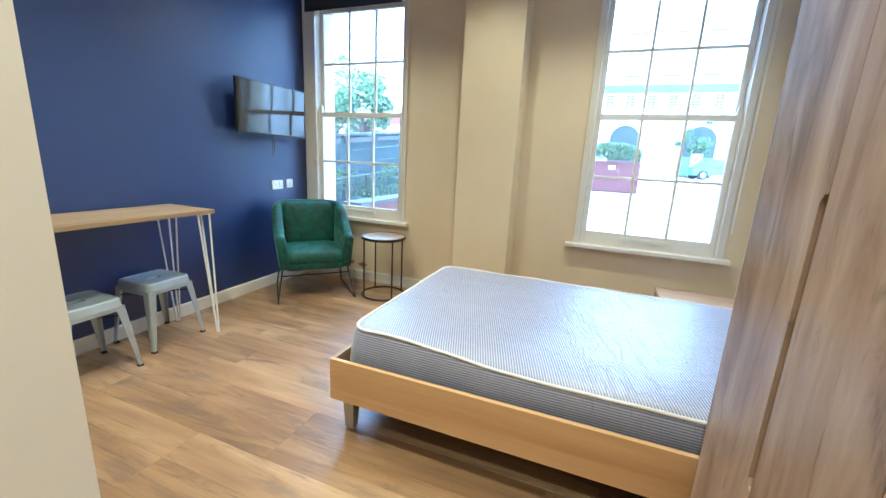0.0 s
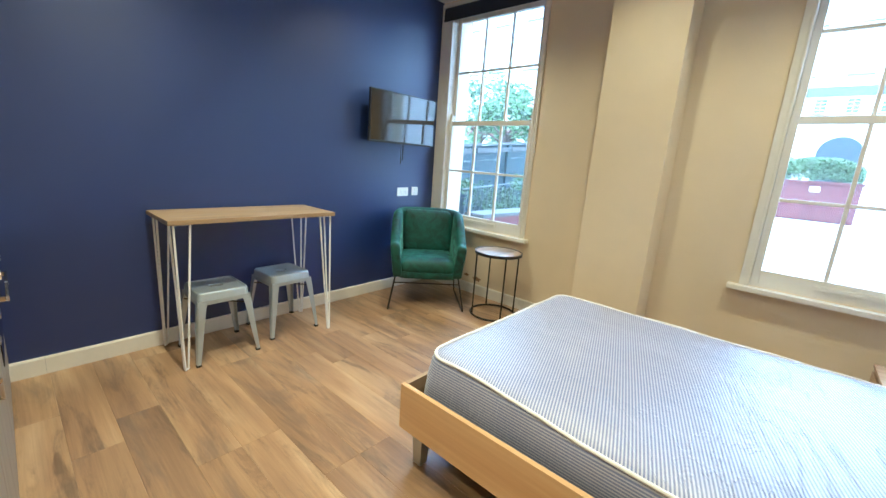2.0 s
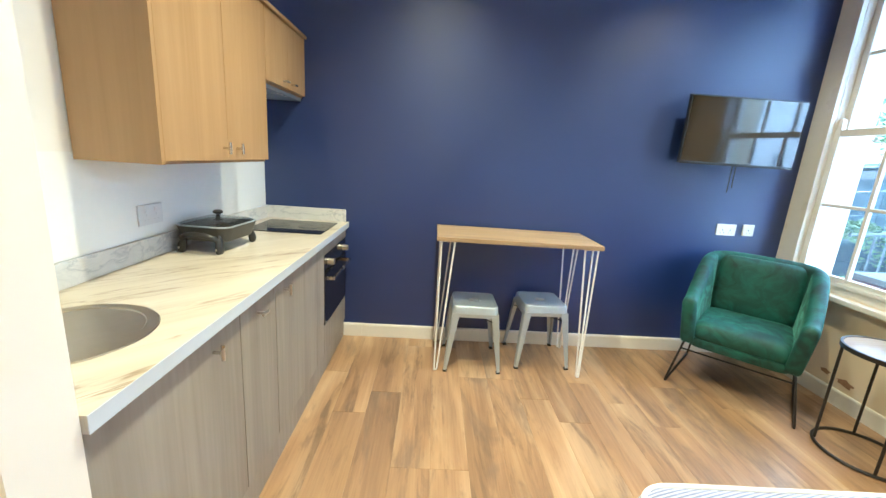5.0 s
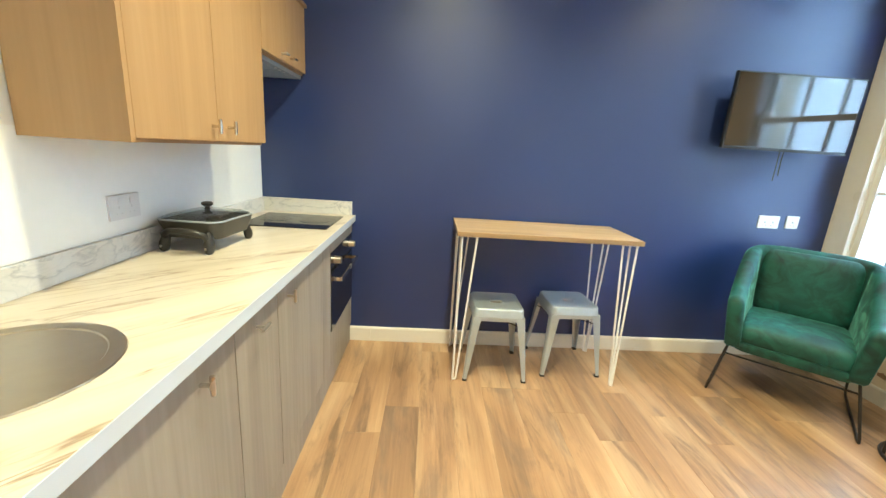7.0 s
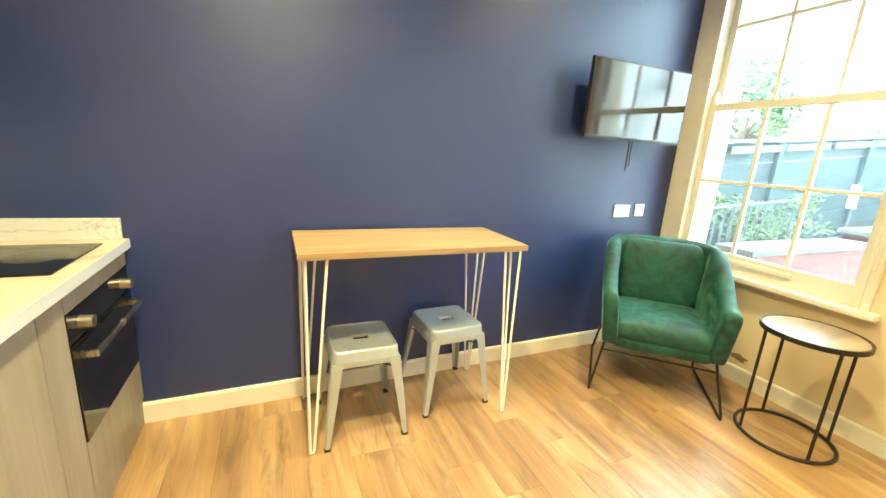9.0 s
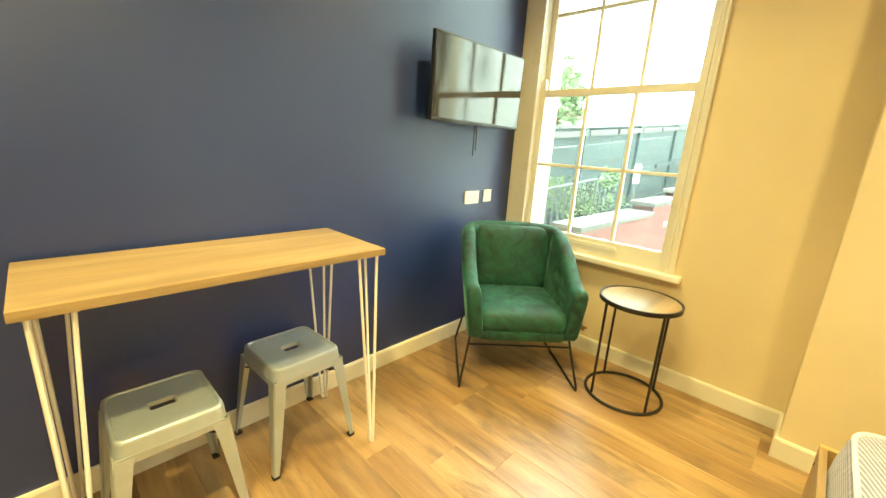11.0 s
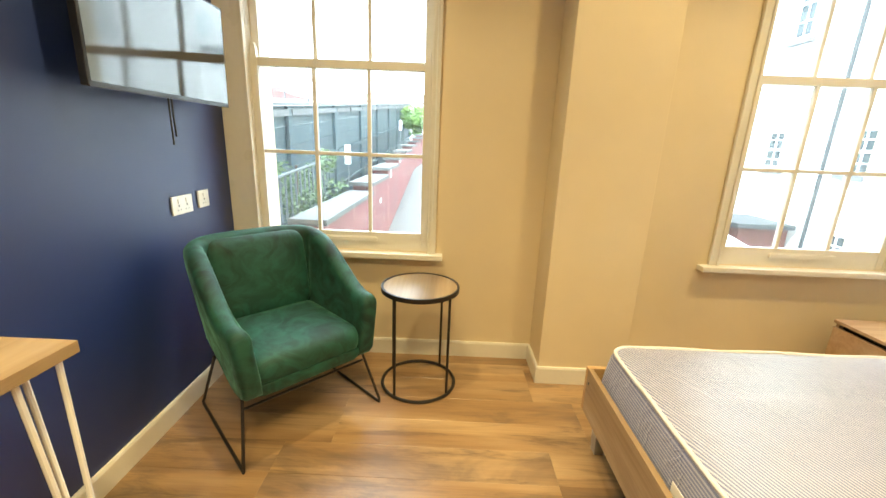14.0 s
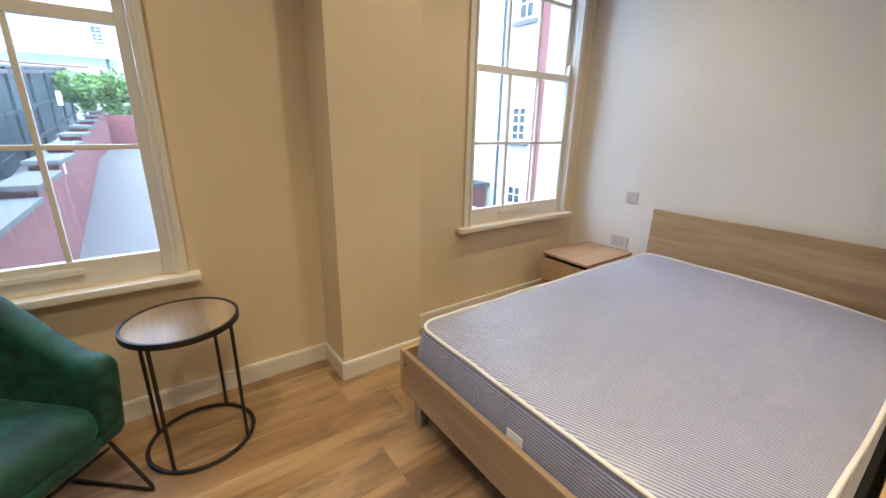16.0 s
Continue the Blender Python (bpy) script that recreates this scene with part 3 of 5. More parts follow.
            line.append(top.verts.new((x, y - 0.4 * sag(x, y), z - sag(x, y))))
        grid.append(line)
    for i in range(nx):
        for j in range(ny):
            top.faces.new((grid[i][j], grid[i + 1][j], grid[i + 1][j + 1], grid[i][j + 1]))
    part("top_panel", top, CLOTH_TOP, bed_m, "striped ticking top, slightly creased", True)
    for z, name in ((t + 0.001, "upper_piping"), (0.006, "lower_piping")):
        bm = bmesh.new()
        sweep(bm, [(x, y - (0.4 * sag(x, y) if z > 0.1 else 0), z + 0.006 * noise.noise(Vector((x * 5, y * 5, z))) - (sag(x, y) if z > 0.1 else 0)) for x, y in edge_ring(2 * mx - 0.01, 2 * my - 0.01, r, 10)], 0.0075, 8, closed=True)
        part(name, bm, PIPING, bed_m, "cream taped edge", True)
    part("side_tag", B(-mx - 0.024, -mx - 0.021, -0.02, 0.05, 0.08, 0.13, 0.001), WHITEPLASTIC, bed_m, "small white care tag")


build_bed()


# bedside cabinet
def build_stand():
    c = thing("bedside_cabinet", "small oak bedside cabinet with two drawers under the window", "bedside table", (-0.30, 5.44, 0))
    hx, hy, h = 0.295, 0.205, 0.452
    for y in (-hy, hy - 0.018):
        part("side_panel", B(-hx + 0.02, hx, y, y + 0.018, 0, h - 0.019), STANDWOOD, c, "oak effect side panel")
    part("back_panel", B(hx - 0.01, hx - 0.002, -hy + 0.019, hy - 0.019, 0.03, h - 0.02), STANDWOOD, c)
    part("bottom_panel", B(-hx + 0.03, hx - 0.011, -hy + 0.019, hy - 0.019, 0.03, 0.048), STANDWOOD, c)
    part("top", B(-hx, hx, -hy, hy, h - 0.018, h, 0.0015), STANDWOOD, c, "oak effect top")
    # thin sheet whose dark colour supplies the shade in the drawer gaps
    part("recess", B(-hx + 0.045, -hx + 0.05, -hy + 0.019, hy - 0.019, 0.05, h - 0.02), SHADEBLACK, c, "near-black sheet behind the drawer fronts, standing in for gap shade")
    for z0, z1 in ((0.045, 0.205), (0.222, 0.408)):
        part("drawer", B(-hx + 0.003, -hx + 0.021, -hy + 0.002, hy - 0.002, z0, z1, 0.0015), STANDWOOD, c, "plain handleless oak drawer front")


build_stand()


# dining table with hairpin legs
def build_table():
    x0, x1, y0, y1, h = -4.112, -3.638, 3.14, 4.21, 0.936
    cx, cy = (x0 + x1) / 2, (y0 + y1) / 2
    t = thing("bar_table", "narrow oak topped table on white hairpin legs by the navy wall", "table", (cx, cy, 0))
    hx, hy = (x1 - x0) / 2, (y1 - y0) / 2
    part("tabletop", B(-hx, hx, -hy, hy, h - 0.027, h, 0.0015), TABLEWOOD, t, "light oak board")
    for sx in (-1, 1):
        for sy in (-1, 1):
            leg = part("leg", B(sx * (hx - 0.06) - 0.05, sx * (hx - 0.06) + 0.05, sy * (hy - 0.075) - 0.05, sy * (hy - 0.075) + 0.05, h - 0.031, h - 0.0275), WHITEMETAL, t, "white three-rod hairpin leg")
            fx, fy = sx * (hx - 0.015), sy * (hy - 0.035)
            tops = [(sx * (hx - 0.02), sy * (hy - 0.03)), (sx * (hx - 0.02), sy * (hy - 0.115)), (sx * (hx - 0.105), sy * (hy - 0.03))]
            for k, (ax, ay) in enumerate(tops):
                bm = bmesh.new()
                off = ((0, 0), (0, -sy * 0.018), (-sx * 0.018, 0))[k]
                sweep(bm, [(ax, ay, h - 0.031), (fx + off[0], fy + off[1], 0.016), (fx + off[0] * 0.5, fy + off[1] * 0.5, 0.006)], 0.0062, 8)
                part("rod", bm, WHITEMETAL, leg, "", True)
            bm = bmesh.new()
            sweep(bm, [(fx, fy - sy * 0.018, 0.014), (fx, fy, 0.0065), (fx - sx * 0.018, fy, 0.014)], 0.0064, 8)
            part("foot_loop", bm, WHITEMETAL, leg, "", True)


build_table()


# metal stools
def build_stool():
    s = thing("metal_stool", "low galvanised steel stool with splayed legs pushed under the table", "stool", group="stools under the table")
    h, a = 0.463, 0.152
    bm = bmesh.new()
    outer = [(x, y) for x, y in rounded(2 * a, 2 * a, 0.035, 5)]
    loft(bm, [[(x * k, y * k, z) for x, y in outer] for k, z in ((1.035, h - 0.052), (1.03, h - 0.05), (1.005, h - 0.012), (0.985, h - 0.003), (0.96, h), (0.925, h), (0.90, h - 0.0045), (0.885, h - 0.0045))], False, False)
    n = len(outer)
    slot = []
    for x, y in outer:
        ang = math.atan2(y, x)
        sx, sy = 0.04 * math.cos(ang), 0.024 * math.sin(ang)
        k = 1 / max((abs(math.cos(ang)) ** 4 + abs(math.sin(ang)) ** 4) ** 0.25, 1e-6)
        slot.append((sx * k, sy * k))
    loft(bm, [[(x * 0.885, y * 0.885, h - 0.0045) for x, y in outer], [(x * 0.87, y * 0.87, h - 0.0045) for x, y in outer], [(x * 1.35, y * 1.35, h - 0.0045) for x, y in slot], [(x * 1.2, y * 1.2, h - 0.0045) for x, y in slot], [(x * 1.08, y * 1.08, h - 0.006) for x, y in slot], [(x, y, h - 0.011) for x, y in slot], [(x, y, h - 0.02) for x, y in slot]], False, False)
    part("seat", bm, STEEL, s, "steel seat with a rolled rim and hand slot", True)
    for sgn in (-1, 1):
        for axis in (0, 1):
            bm = bmesh.new()
            pts = [(-0.158, h - 0.05), (0.158, h - 0.05), (0.161, h - 0.085), (0.118, h - 0.085), (0.105, h - 0.077), (-0.105, h - 0.077), (-0.118, h - 0.085), (-0.161, h - 0.085)]
            ring0 = [(x, sgn * 0.157, z) if axis == 0 else (sgn * 0.157, x, z) for x, z in pts]
            ring1 = [(x, sgn * 0.154, z) if axis == 0 else (sgn * 0.154, x, z) for x, z in pts]
            loft(bm, [ring0, ring1])
            part("apron", bm, STEEL, s, "")
    for sx in (-1, 1):
        for sy in (-1, 1):
            bm = bmesh.new()
            rings = []
            for z, out, w in ((h - 0.06, 0.158, 0.052), (h - 0.1, 0.164, 0.049), (0.10, 0.188, 0.03), (0.012, 0.195, 0.022)):
                o, th = out, 0.003
                rings.append([(sx * (o - 0.006), sy * o, z), (sx * (o - w), sy * o, z), (sx * (o - w), sy * (o - th), z), (sx * (o - 0.012), sy * (o - th), z), (sx * (o - th), sy * (o - 0.012), z), (sx * (o - th), sy * (o - w), z), (sx * o, sy * (o - w), z), (sx * o, sy * (o - 0.006), z)])
            loft(bm, rings)
            leg = part("leg", bm, STEEL, s, "folded steel leg", False)
            part("rubber_foot", box(bmesh.new(), *sorted((sx * 0.17, sx * 0.197)), *sorted((sy * 0.17, sy * 0.197)), 0, 0.013, 0.003), RUBBER, leg, "black rubber foot")
    bm = bmesh.new()
    sweep(bm, [(-0.15, -0.15, h - 0.11), (0.15, 0.15, h - 0.11)], 0.004, 6)
    sweep(bm, [(-0.15, 0.15, h - 0.114), (0.15, -0.15, h - 0.114)], 0.004, 6)
    part("cross_brace", bm, BLACKMETAL, s, "thin dark cross brace")
    return s


stool = build_stool()
stool.matrix_basis = pose(-3.84, 3.432, 0, 0, 0, 90)
other = copy_thing(stool, pose(-3.935, 3.93, 0, 0, 0, 93))


# armchair
def build_armchair():
    c = thing("armchair", "emerald green velvet armchair on thin black metal legs, in the corner", "armchair", (-3.685, 5.285, 0), 46.6)
    # shell: one swept band for arms and back, open at the front
    stations = []
    n = 48
    for i in range(n + 1):
        u = -1 + 2 * i / n
        a = abs(u)
        if a > 0.45:
            k = (a - 0.45) / 0.55
            x, y = 0.32 + 0.008 * math.sin(k * math.pi), 0.16 - 0.46 * k
            s = min(1, k * 1.15)
            top = 0.858 - 0.215 * (0.4 * s + 0.6 * (3 * s * s - 2 * s ** 3)) - 0.015 * k
            nx, ny = 1.0, 0.0
            bot = 0.30 + 0.01 * k
            foot = -0.052 + 0.045 * s
        else:
            th = (a / 0.45)
            e = th ** 2.6
            x = 0.32 * math.sin(th * math.pi / 2) ** 0.8 if th > 0 else 0
            y = 0.30 - 0.14 * e
            top = 0.888 - 0.030 * e
            nx, ny = (e, 1 - e)
            l = math.hypot(nx, ny)
            nx, ny = nx / l, ny / l
            bot = 0.30
            foot = -0.052
        stations.append((math.copysign(x, u) if u else 0, y, math.copysign(nx, u), ny, top, bot, foot))
    th, half = 0.088, 0.044
    rings = []
    for x, y, nx, ny, top, bot, foot in stations:
        ring = []
        zc = top - half
        section = [(foot - 0.012, bot), (foot, bot + 0.012), (foot * 0.5, bot + 0.10), (0.0, zc - 0.04)]
        section += [(-half + half * math.cos(a * math.pi / 8), zc + half * math.sin(a * math.pi / 8)) for a in range(9)]
        section += [(-th, zc - 0.05), (-th - 0.004, bot + 0.08), (-th, bot)]
        for o, z in section:
            f = (z - bot) / (top - bot)
            ring.append((x + nx * (o + 0.03 * f), y + ny * (o + 0.05 * f), z))
        rings.append(ring)
    for end in (0, -1):
        ring = rings[end]
        mid = Vector([sum(p[i] for p in ring) / len(ring) for i in range(3)])
        for sc, fwd in ((0.965, 0.016), (0.87, 0.03), (0.68, 0.038), (0.35, 0.042)):
            lean = [tuple(mid + (Vector(p) - mid) * sc + Vector((0, -fwd, 0))) for p in ring]
            if end == 0:
                rings = [lean] + rings
            else:
                rings.append(lean)
    bm = bmesh.new()
    loft(bm, rings)
    part("shell", bm, VELVET, c, "green velvet curved back and arms", True)
    bm = bmesh.new()
    loft(bm, [[(x, y, z) for x, y in rounded(w, d, 0.06, 5, 0, cy)] for z, w, d, cy in ((0.29, 0.5, 0.5, -0.02), (0.30, 0.53, 0.545, -0.035), (0.335, 0.56, 0.57, -0.04), (0.36, 0.55, 0.56, -0.04))])
    part("seat_base", bm, VELVET, c, "green velvet seat base", True)
    bm = bmesh.new()
    low = [(x, y) for x, y in rounded(0.52, 0.53, 0.06, 6, 0, -0.055)]
    loft(bm, [[((x) * k, (y + 0.055) * k - 0.055, z) for x, y in low] for k, z in ((0.93, 0.355), (0.985, 0.362), (1.01, 0.378), (1.02, 0.40), (1.015, 0.422), (0.995, 0.44), (0.96, 0.456), (0.89, 0.468), (0.75, 0.478), (0.5, 0.482), (0.25, 0.476), (0.08, 0.473))])
    part("seat_cushion", bm, VELVET, c, "loose green velvet seat cushion", True)
    bm = bmesh.new()
    outl = rounded(0.50, 0.42, 0.06, 6, 0, 0)
    rings = []
    for k, o in ((0.95, 0.0), (1.0, 0.015), (1.01, 0.035), (0.985, 0.055), (0.94, 0.068), (0.85, 0.078), (0.6, 0.088), (0.3, 0.092), (0.08, 0.093)):
        rings.append([(x * k, 0.262 + 0.17 * (z * k) - o, 0.655 + z * k) for x, z in outl])
    loft(bm, rings)
    part("back_cushion", bm, VELVET, c, "padded green velvet back", True)
    for sgn in (-1, 1):
        bm = bmesh.new()
        x = sgn * 0.335
        xi = sgn * 0.29
        sweep(bm, [(xi, -0.24, 0.325), (x * 1.03, -0.335, 0.03), (x * 1.035, -0.335, 0.008), (x * 1.03, -0.31, 0.0075), (x * 0.99, 0.25, 0.0075), (x * 0.985, 0.275, 0.012), (x * 0.97, 0.265, 0.035), (xi, 0.12, 0.325)], 0.0072, 8)
        part("leg", bm, BLACKMETAL, c, "bent black rod sled leg", True)
    bm = bmesh.new()
    rod(bm, (-0.30, -0.25, 0.24), (0.30, -0.25, 0.24), 0.006)
    part("cross_bar", bm, BLACKMETAL, c, "thin black cross bar", True)
    return c


build_armchair()


# round side table
def build_side_table():
    t = thing("side_table", "round side table with wood top and black metal ring base", "side table", (-3.01, 5.52, 0), 0)
    h, r = 0.60, 0.215
    part("top", lathe(bmesh.new(), [(r - 0.0145, h - 0.012), (r - 0.0135, h - 0.0005), (r - 0.016, h + 0.0005)], 48), TABLEWOOD, t, "round oak inset top", True)
    bm = bmesh.new()
    lathe(bm, [(r, h - 0.022), (r, h + 0.002), (r - 0.001, h + 0.003), (r - 0.011, h + 0.003), (r - 0.013, h + 0.0)], 48)
    bmesh.ops.delete(bm, geom=[f for f in bm.faces if len(f.verts) > 4 and f.calc_center_median().z > h - 0.01], context="FACES")
    part("rim", bm, BLACKMETAL, t, "black metal rim", True)
    bm = bmesh.new()
    sweep(bm, [((r - 0.006) * math.cos(k * math.pi / 24), (r - 0.006) * math.sin(k * math.pi / 24), 0.009) for k in range(48)], 0.009, 8, closed=True)
    part("base_ring", bm, BLACKMETAL, t, "black metal floor ring", True)
    for base in (54, 144, 234, 324):
        a = radians(base)
        part("leg", rod(bmesh.new(), ((r - 0.012) * math.cos(a), (r - 0.012) * math.sin(a), 0.012), ((r - 0.012) * math.cos(a), (r - 0.012) * math.sin(a), h - 0.02), 0.0075, 10), BLACKMETAL, t, "upright black metal leg", True)


build_side_table()


# television on its bracket
def build_tv():
    t = thing("television", "black flat television on a wall bracket, switched off", "television", (-4.045, 5.235, 1.73))
    w, h = 0.415, 0.23
    turn = pose(0, 0, 0, 0, 0, 90) @ pose(0, 0, 0, 1, 0, 0)
    tv = part("body", B(-w, w, 0.0, 0.028, -h, h, 0.005), BLACKPLASTIC, t, "slim black casing", turn=turn)
    part("screen", B(-w + 0.010, w - 0.010, -0.0015, -0.0002, -h + 0.016, h - 0.010), TVSCREEN, tv, "dark glossy screen")
    part("trim", B(-w + 0.002, w - 0.002, -0.002, 0.002, -h - 0.003, -h + 0.003, 0.001), BLACKMETAL, tv, "thin dark lower trim")
    part("back_box", B(-0.22, 0.22, 0.0285, 0.055, -0.18, 0.1, 0.01), BLACKPLASTIC, tv, "black rear housing")
    part("bracket", box(B(-0.127, -0.11, -0.11, 0.11, -0.10, 0.10, 0.003), -0.11, -0.055, -0.03, 0.03, -0.05, 0.05, 0.002), BLACKMETAL, t, "black wall bracket")
    bm = bmesh.new()
    sweep(bm, [(-0.035, 0.0, -0.2), (-0.037, 0.002, -0.30), (-0.036, 0.0, -0.42)], 0.0038, 6)
    sweep(bm, [(-0.045, 0.035, -0.2), (-0.046, 0.034, -0.30), (-0.045, 0.036, -0.385)], 0.0038, 6)
    part("cable", bm, BLACKPLASTIC, t, "two loose black cables", True)


build_tv()


# sockets and switches
def plate(name, label, category, w, h, m, mat=WHITEPLASTIC, holes=1, group=""):
    t = thing(name, label, category, group=group)
    t.matrix_basis = m
    part("plate", B(-w / 2, w / 2, -0.009, -0.0005, -h / 2, h / 2, 0.003), mat, t)
    for k in range(holes):
        cx = (k - (holes - 1) / 2) * 0.06
        part("rocker", B(cx - 0.008, cx + 0.008, -0.013, -0.0095, 0.008, 0.03, 0.001), mat, t, "small switch rocker")
        if "socket" in name:
            bm = bmesh.new()
            for dx, dz in ((0, 0.0), (-0.011, -0.022), (0.011, -0.022)):
                box(bm, cx + dx - 0.003, cx + dx + 0.003, -0.0098, -0.0093, dz - 0.006 if dx == 0 else dz - 0.002, dz + 0.004 if dx == 0 else dz + 0.002)
            part("slots", bm, GREYPLASTIC if name == "kitchen_socket" else BLACKPLASTIC, t, "narrow plug slots")
    return t


FACE_E, FACE_S, FACE_W = 90, 0, -90
plate("double_socket", "white double wall socket on the navy wall", "socket", 0.15, 0.088, pose(-4.1762, 5.365, 1.024, 0, 0, FACE_E + 0.97), holes=2)
plate("aerial_socket", "white single aerial socket beside the double one", "socket", 0.088, 0.088, pose(-4.1791, 5.54, 1.03, 0, 0, FACE_E + 0.97), holes=1)
plate("light_switch", "grey single light switch above the bedside cabinet", "switch", 0.088, 0.088, pose(EY, 5.31, 0.885, 0, 0, FACE_W), GREYPLASTIC, 1)
plate("double_socket", "grey double wall socket above the bedside cabinet", "socket", 0.146, 0.088, pose(EY, 5.36, 0.515, 0, 0, FACE_W), GREYPLASTIC, 2)
PALEPLATE = plain("pale_socket_plate", (0.66, 0.66, 0.67), 0.35, 0, 0.03, 0)
plate("kitchen_socket", "grey double socket over the worktop", "socket", 0.146, 0.088, pose(-2.93, KY + 0.0045, 1.10, 0, 0, 180), PALEPLATE, 2)


# kitchen
KF = 2.46


def tbar(parent, at, m=None, flat=False):
    """A short T-bar handle that stands out along +y at a place."""
    x, y, z = at
    bm = bmesh.new()
    rod(bm, (x, y, z), (x, y + 0.026, z), 0.0055, 10)
    d = (0.025, 0, 0) if flat else (0, 0, 0.025)
    rod(bm, (x - d[0], y + 0.03, z - d[2]), (x + d[0], y + 0.03, z + d[2]), 0.006, 10)
    return part("handle", bm, CHROME, parent, "short brushed metal T-bar handle", True)


def base_unit(x0, x1, handles, label, drawer=False):
    u = thing("base_cabinet", label, "kitchen cabinet", ((x0 + x1) / 2, 0, 0), group="kitchen base cabinets")
    h = (x1 - x0) / 2
    for x in (-h, h - 0.018):
        part("side_panel", B(x, x + 0.018, KY + 0.01, KF - 0.023, 0.0, 0.868), GREYOAK, u)
    part("bottom_panel", B(-h + 0.018, h - 0.018, KY + 0.01, KF - 0.025, 0.14, 0.158), GREYOAK, u)
    n = len(handles)
    for k, (hx, hz, flat) in enumerate(handles):
        a, b = -h + 2 * h * k / n + 0.0015, -h + 2 * h * (k + 1) / n - 0.0015
        door = part("door", B(a, b, KF - 0.019, KF, 0.135, 0.862, 0.0015), GREYOAK, u, "plain grey oak effect door")
        tbar(door, (hx - (x0 + x1) / 2, KF, hz), flat=flat)
    return u


base_unit(-3.394, -2.80, [(-2.90, 0.80, False)], "grey oak kitchen base cabinet beside the oven")
base_unit(-2.798, -2.492, [(-2.63, 0.80, True)], "narrow grey oak base cabinet with a turned handle")
base_unit(-2.49, -1.865, [(-2.32, 0.797, False)], "grey oak base cabinet under the sink")
housing = thing("oven_housing", "narrow grey oak effect housing panels beside the built-in oven", "kitchen panel", (-3.471, 0, 0))
part("filler_panel", B(-0.075, 0.075, KF - 0.02, KF, 0.135, 0.866, 0.0015), GREYOAK, housing, "narrow grey oak effect filler")
for x in (-0.074, 0.056):
    part("side_panel", B(x, x + 0.018, KY + 0.01, KF - 0.024, 0.0, 0.866), GREYOAK, housing)
part("bottom_panel", B(-0.055, 0.055, KY + 0.01, KF - 0.024, 0.14, 0.158), GREYOAK, housing)
plinth = tagged(part("plinth", B(WX + 0.005, NIB0 - 0.001, KF - 0.022, KF - 0.006, 0, 0.132), GREYOAK, None, "grey oak effect kitchen plinth"), "", "plinth")


def build_oven():
    x0, x1 = WX + 0.004, -3.549
    cx, h = (x0 + x1) / 2, (x1 - x0) / 2
    o = thing("built_in_oven", "black glass built-in oven with brass toned handle and knobs", "oven", (cx, 0, 0))
    part("body", B(-h + 0.01, h - 0.01, KY + 0.05, KF - 0.025, 0.26, 0.80), SHADEBLACK, o, "dark oven body")
    part("control_panel", B(-h + 0.003, h - 0.003, KF - 0.02, KF, 0.685, 0.79, 0.002), BLACKGLASS, o, "black control panel")
    door = part("door", B(-h + 0.003, h - 0.003, KF - 0.018, KF + 0.004, 0.335, 0.68, 0.003), BLACKGLASS, o, "black glass oven door")
    bm = bmesh.new()
    box(bm, -h + 0.045, h - 0.045, KF + 0.041, KF + 0.052, 0.624, 0.646, 0.002)
    for s in (-1, 1):
        box(bm, *sorted((s * (h - 0.045), s * (h - 0.06))), KF + 0.004, KF + 0.041, 0.624, 0.646, 0.002)
    part("handle", bm, CHROME, door, "brushed metal bar handle", True)
    for s in (-1, 1):
        part("knob", rod(bmesh.new(), (s * (h - 0.09), KF, 0.735), (s * (h - 0.09), KF + 0.038, 0.735), 0.023, 24, 0.020), CHROME, o, "brushed metal control knob", True)
    part("filler", B(-h, h, KF - 0.02, KF, 0.795, 0.866), GREYOAK, o, "grey oak strip above the oven")
    part("lower_filler", B(-h, h, KF - 0.02, KF, 0.135, 0.33), GREYOAK, o, "grey oak panel below the oven")


build_oven()


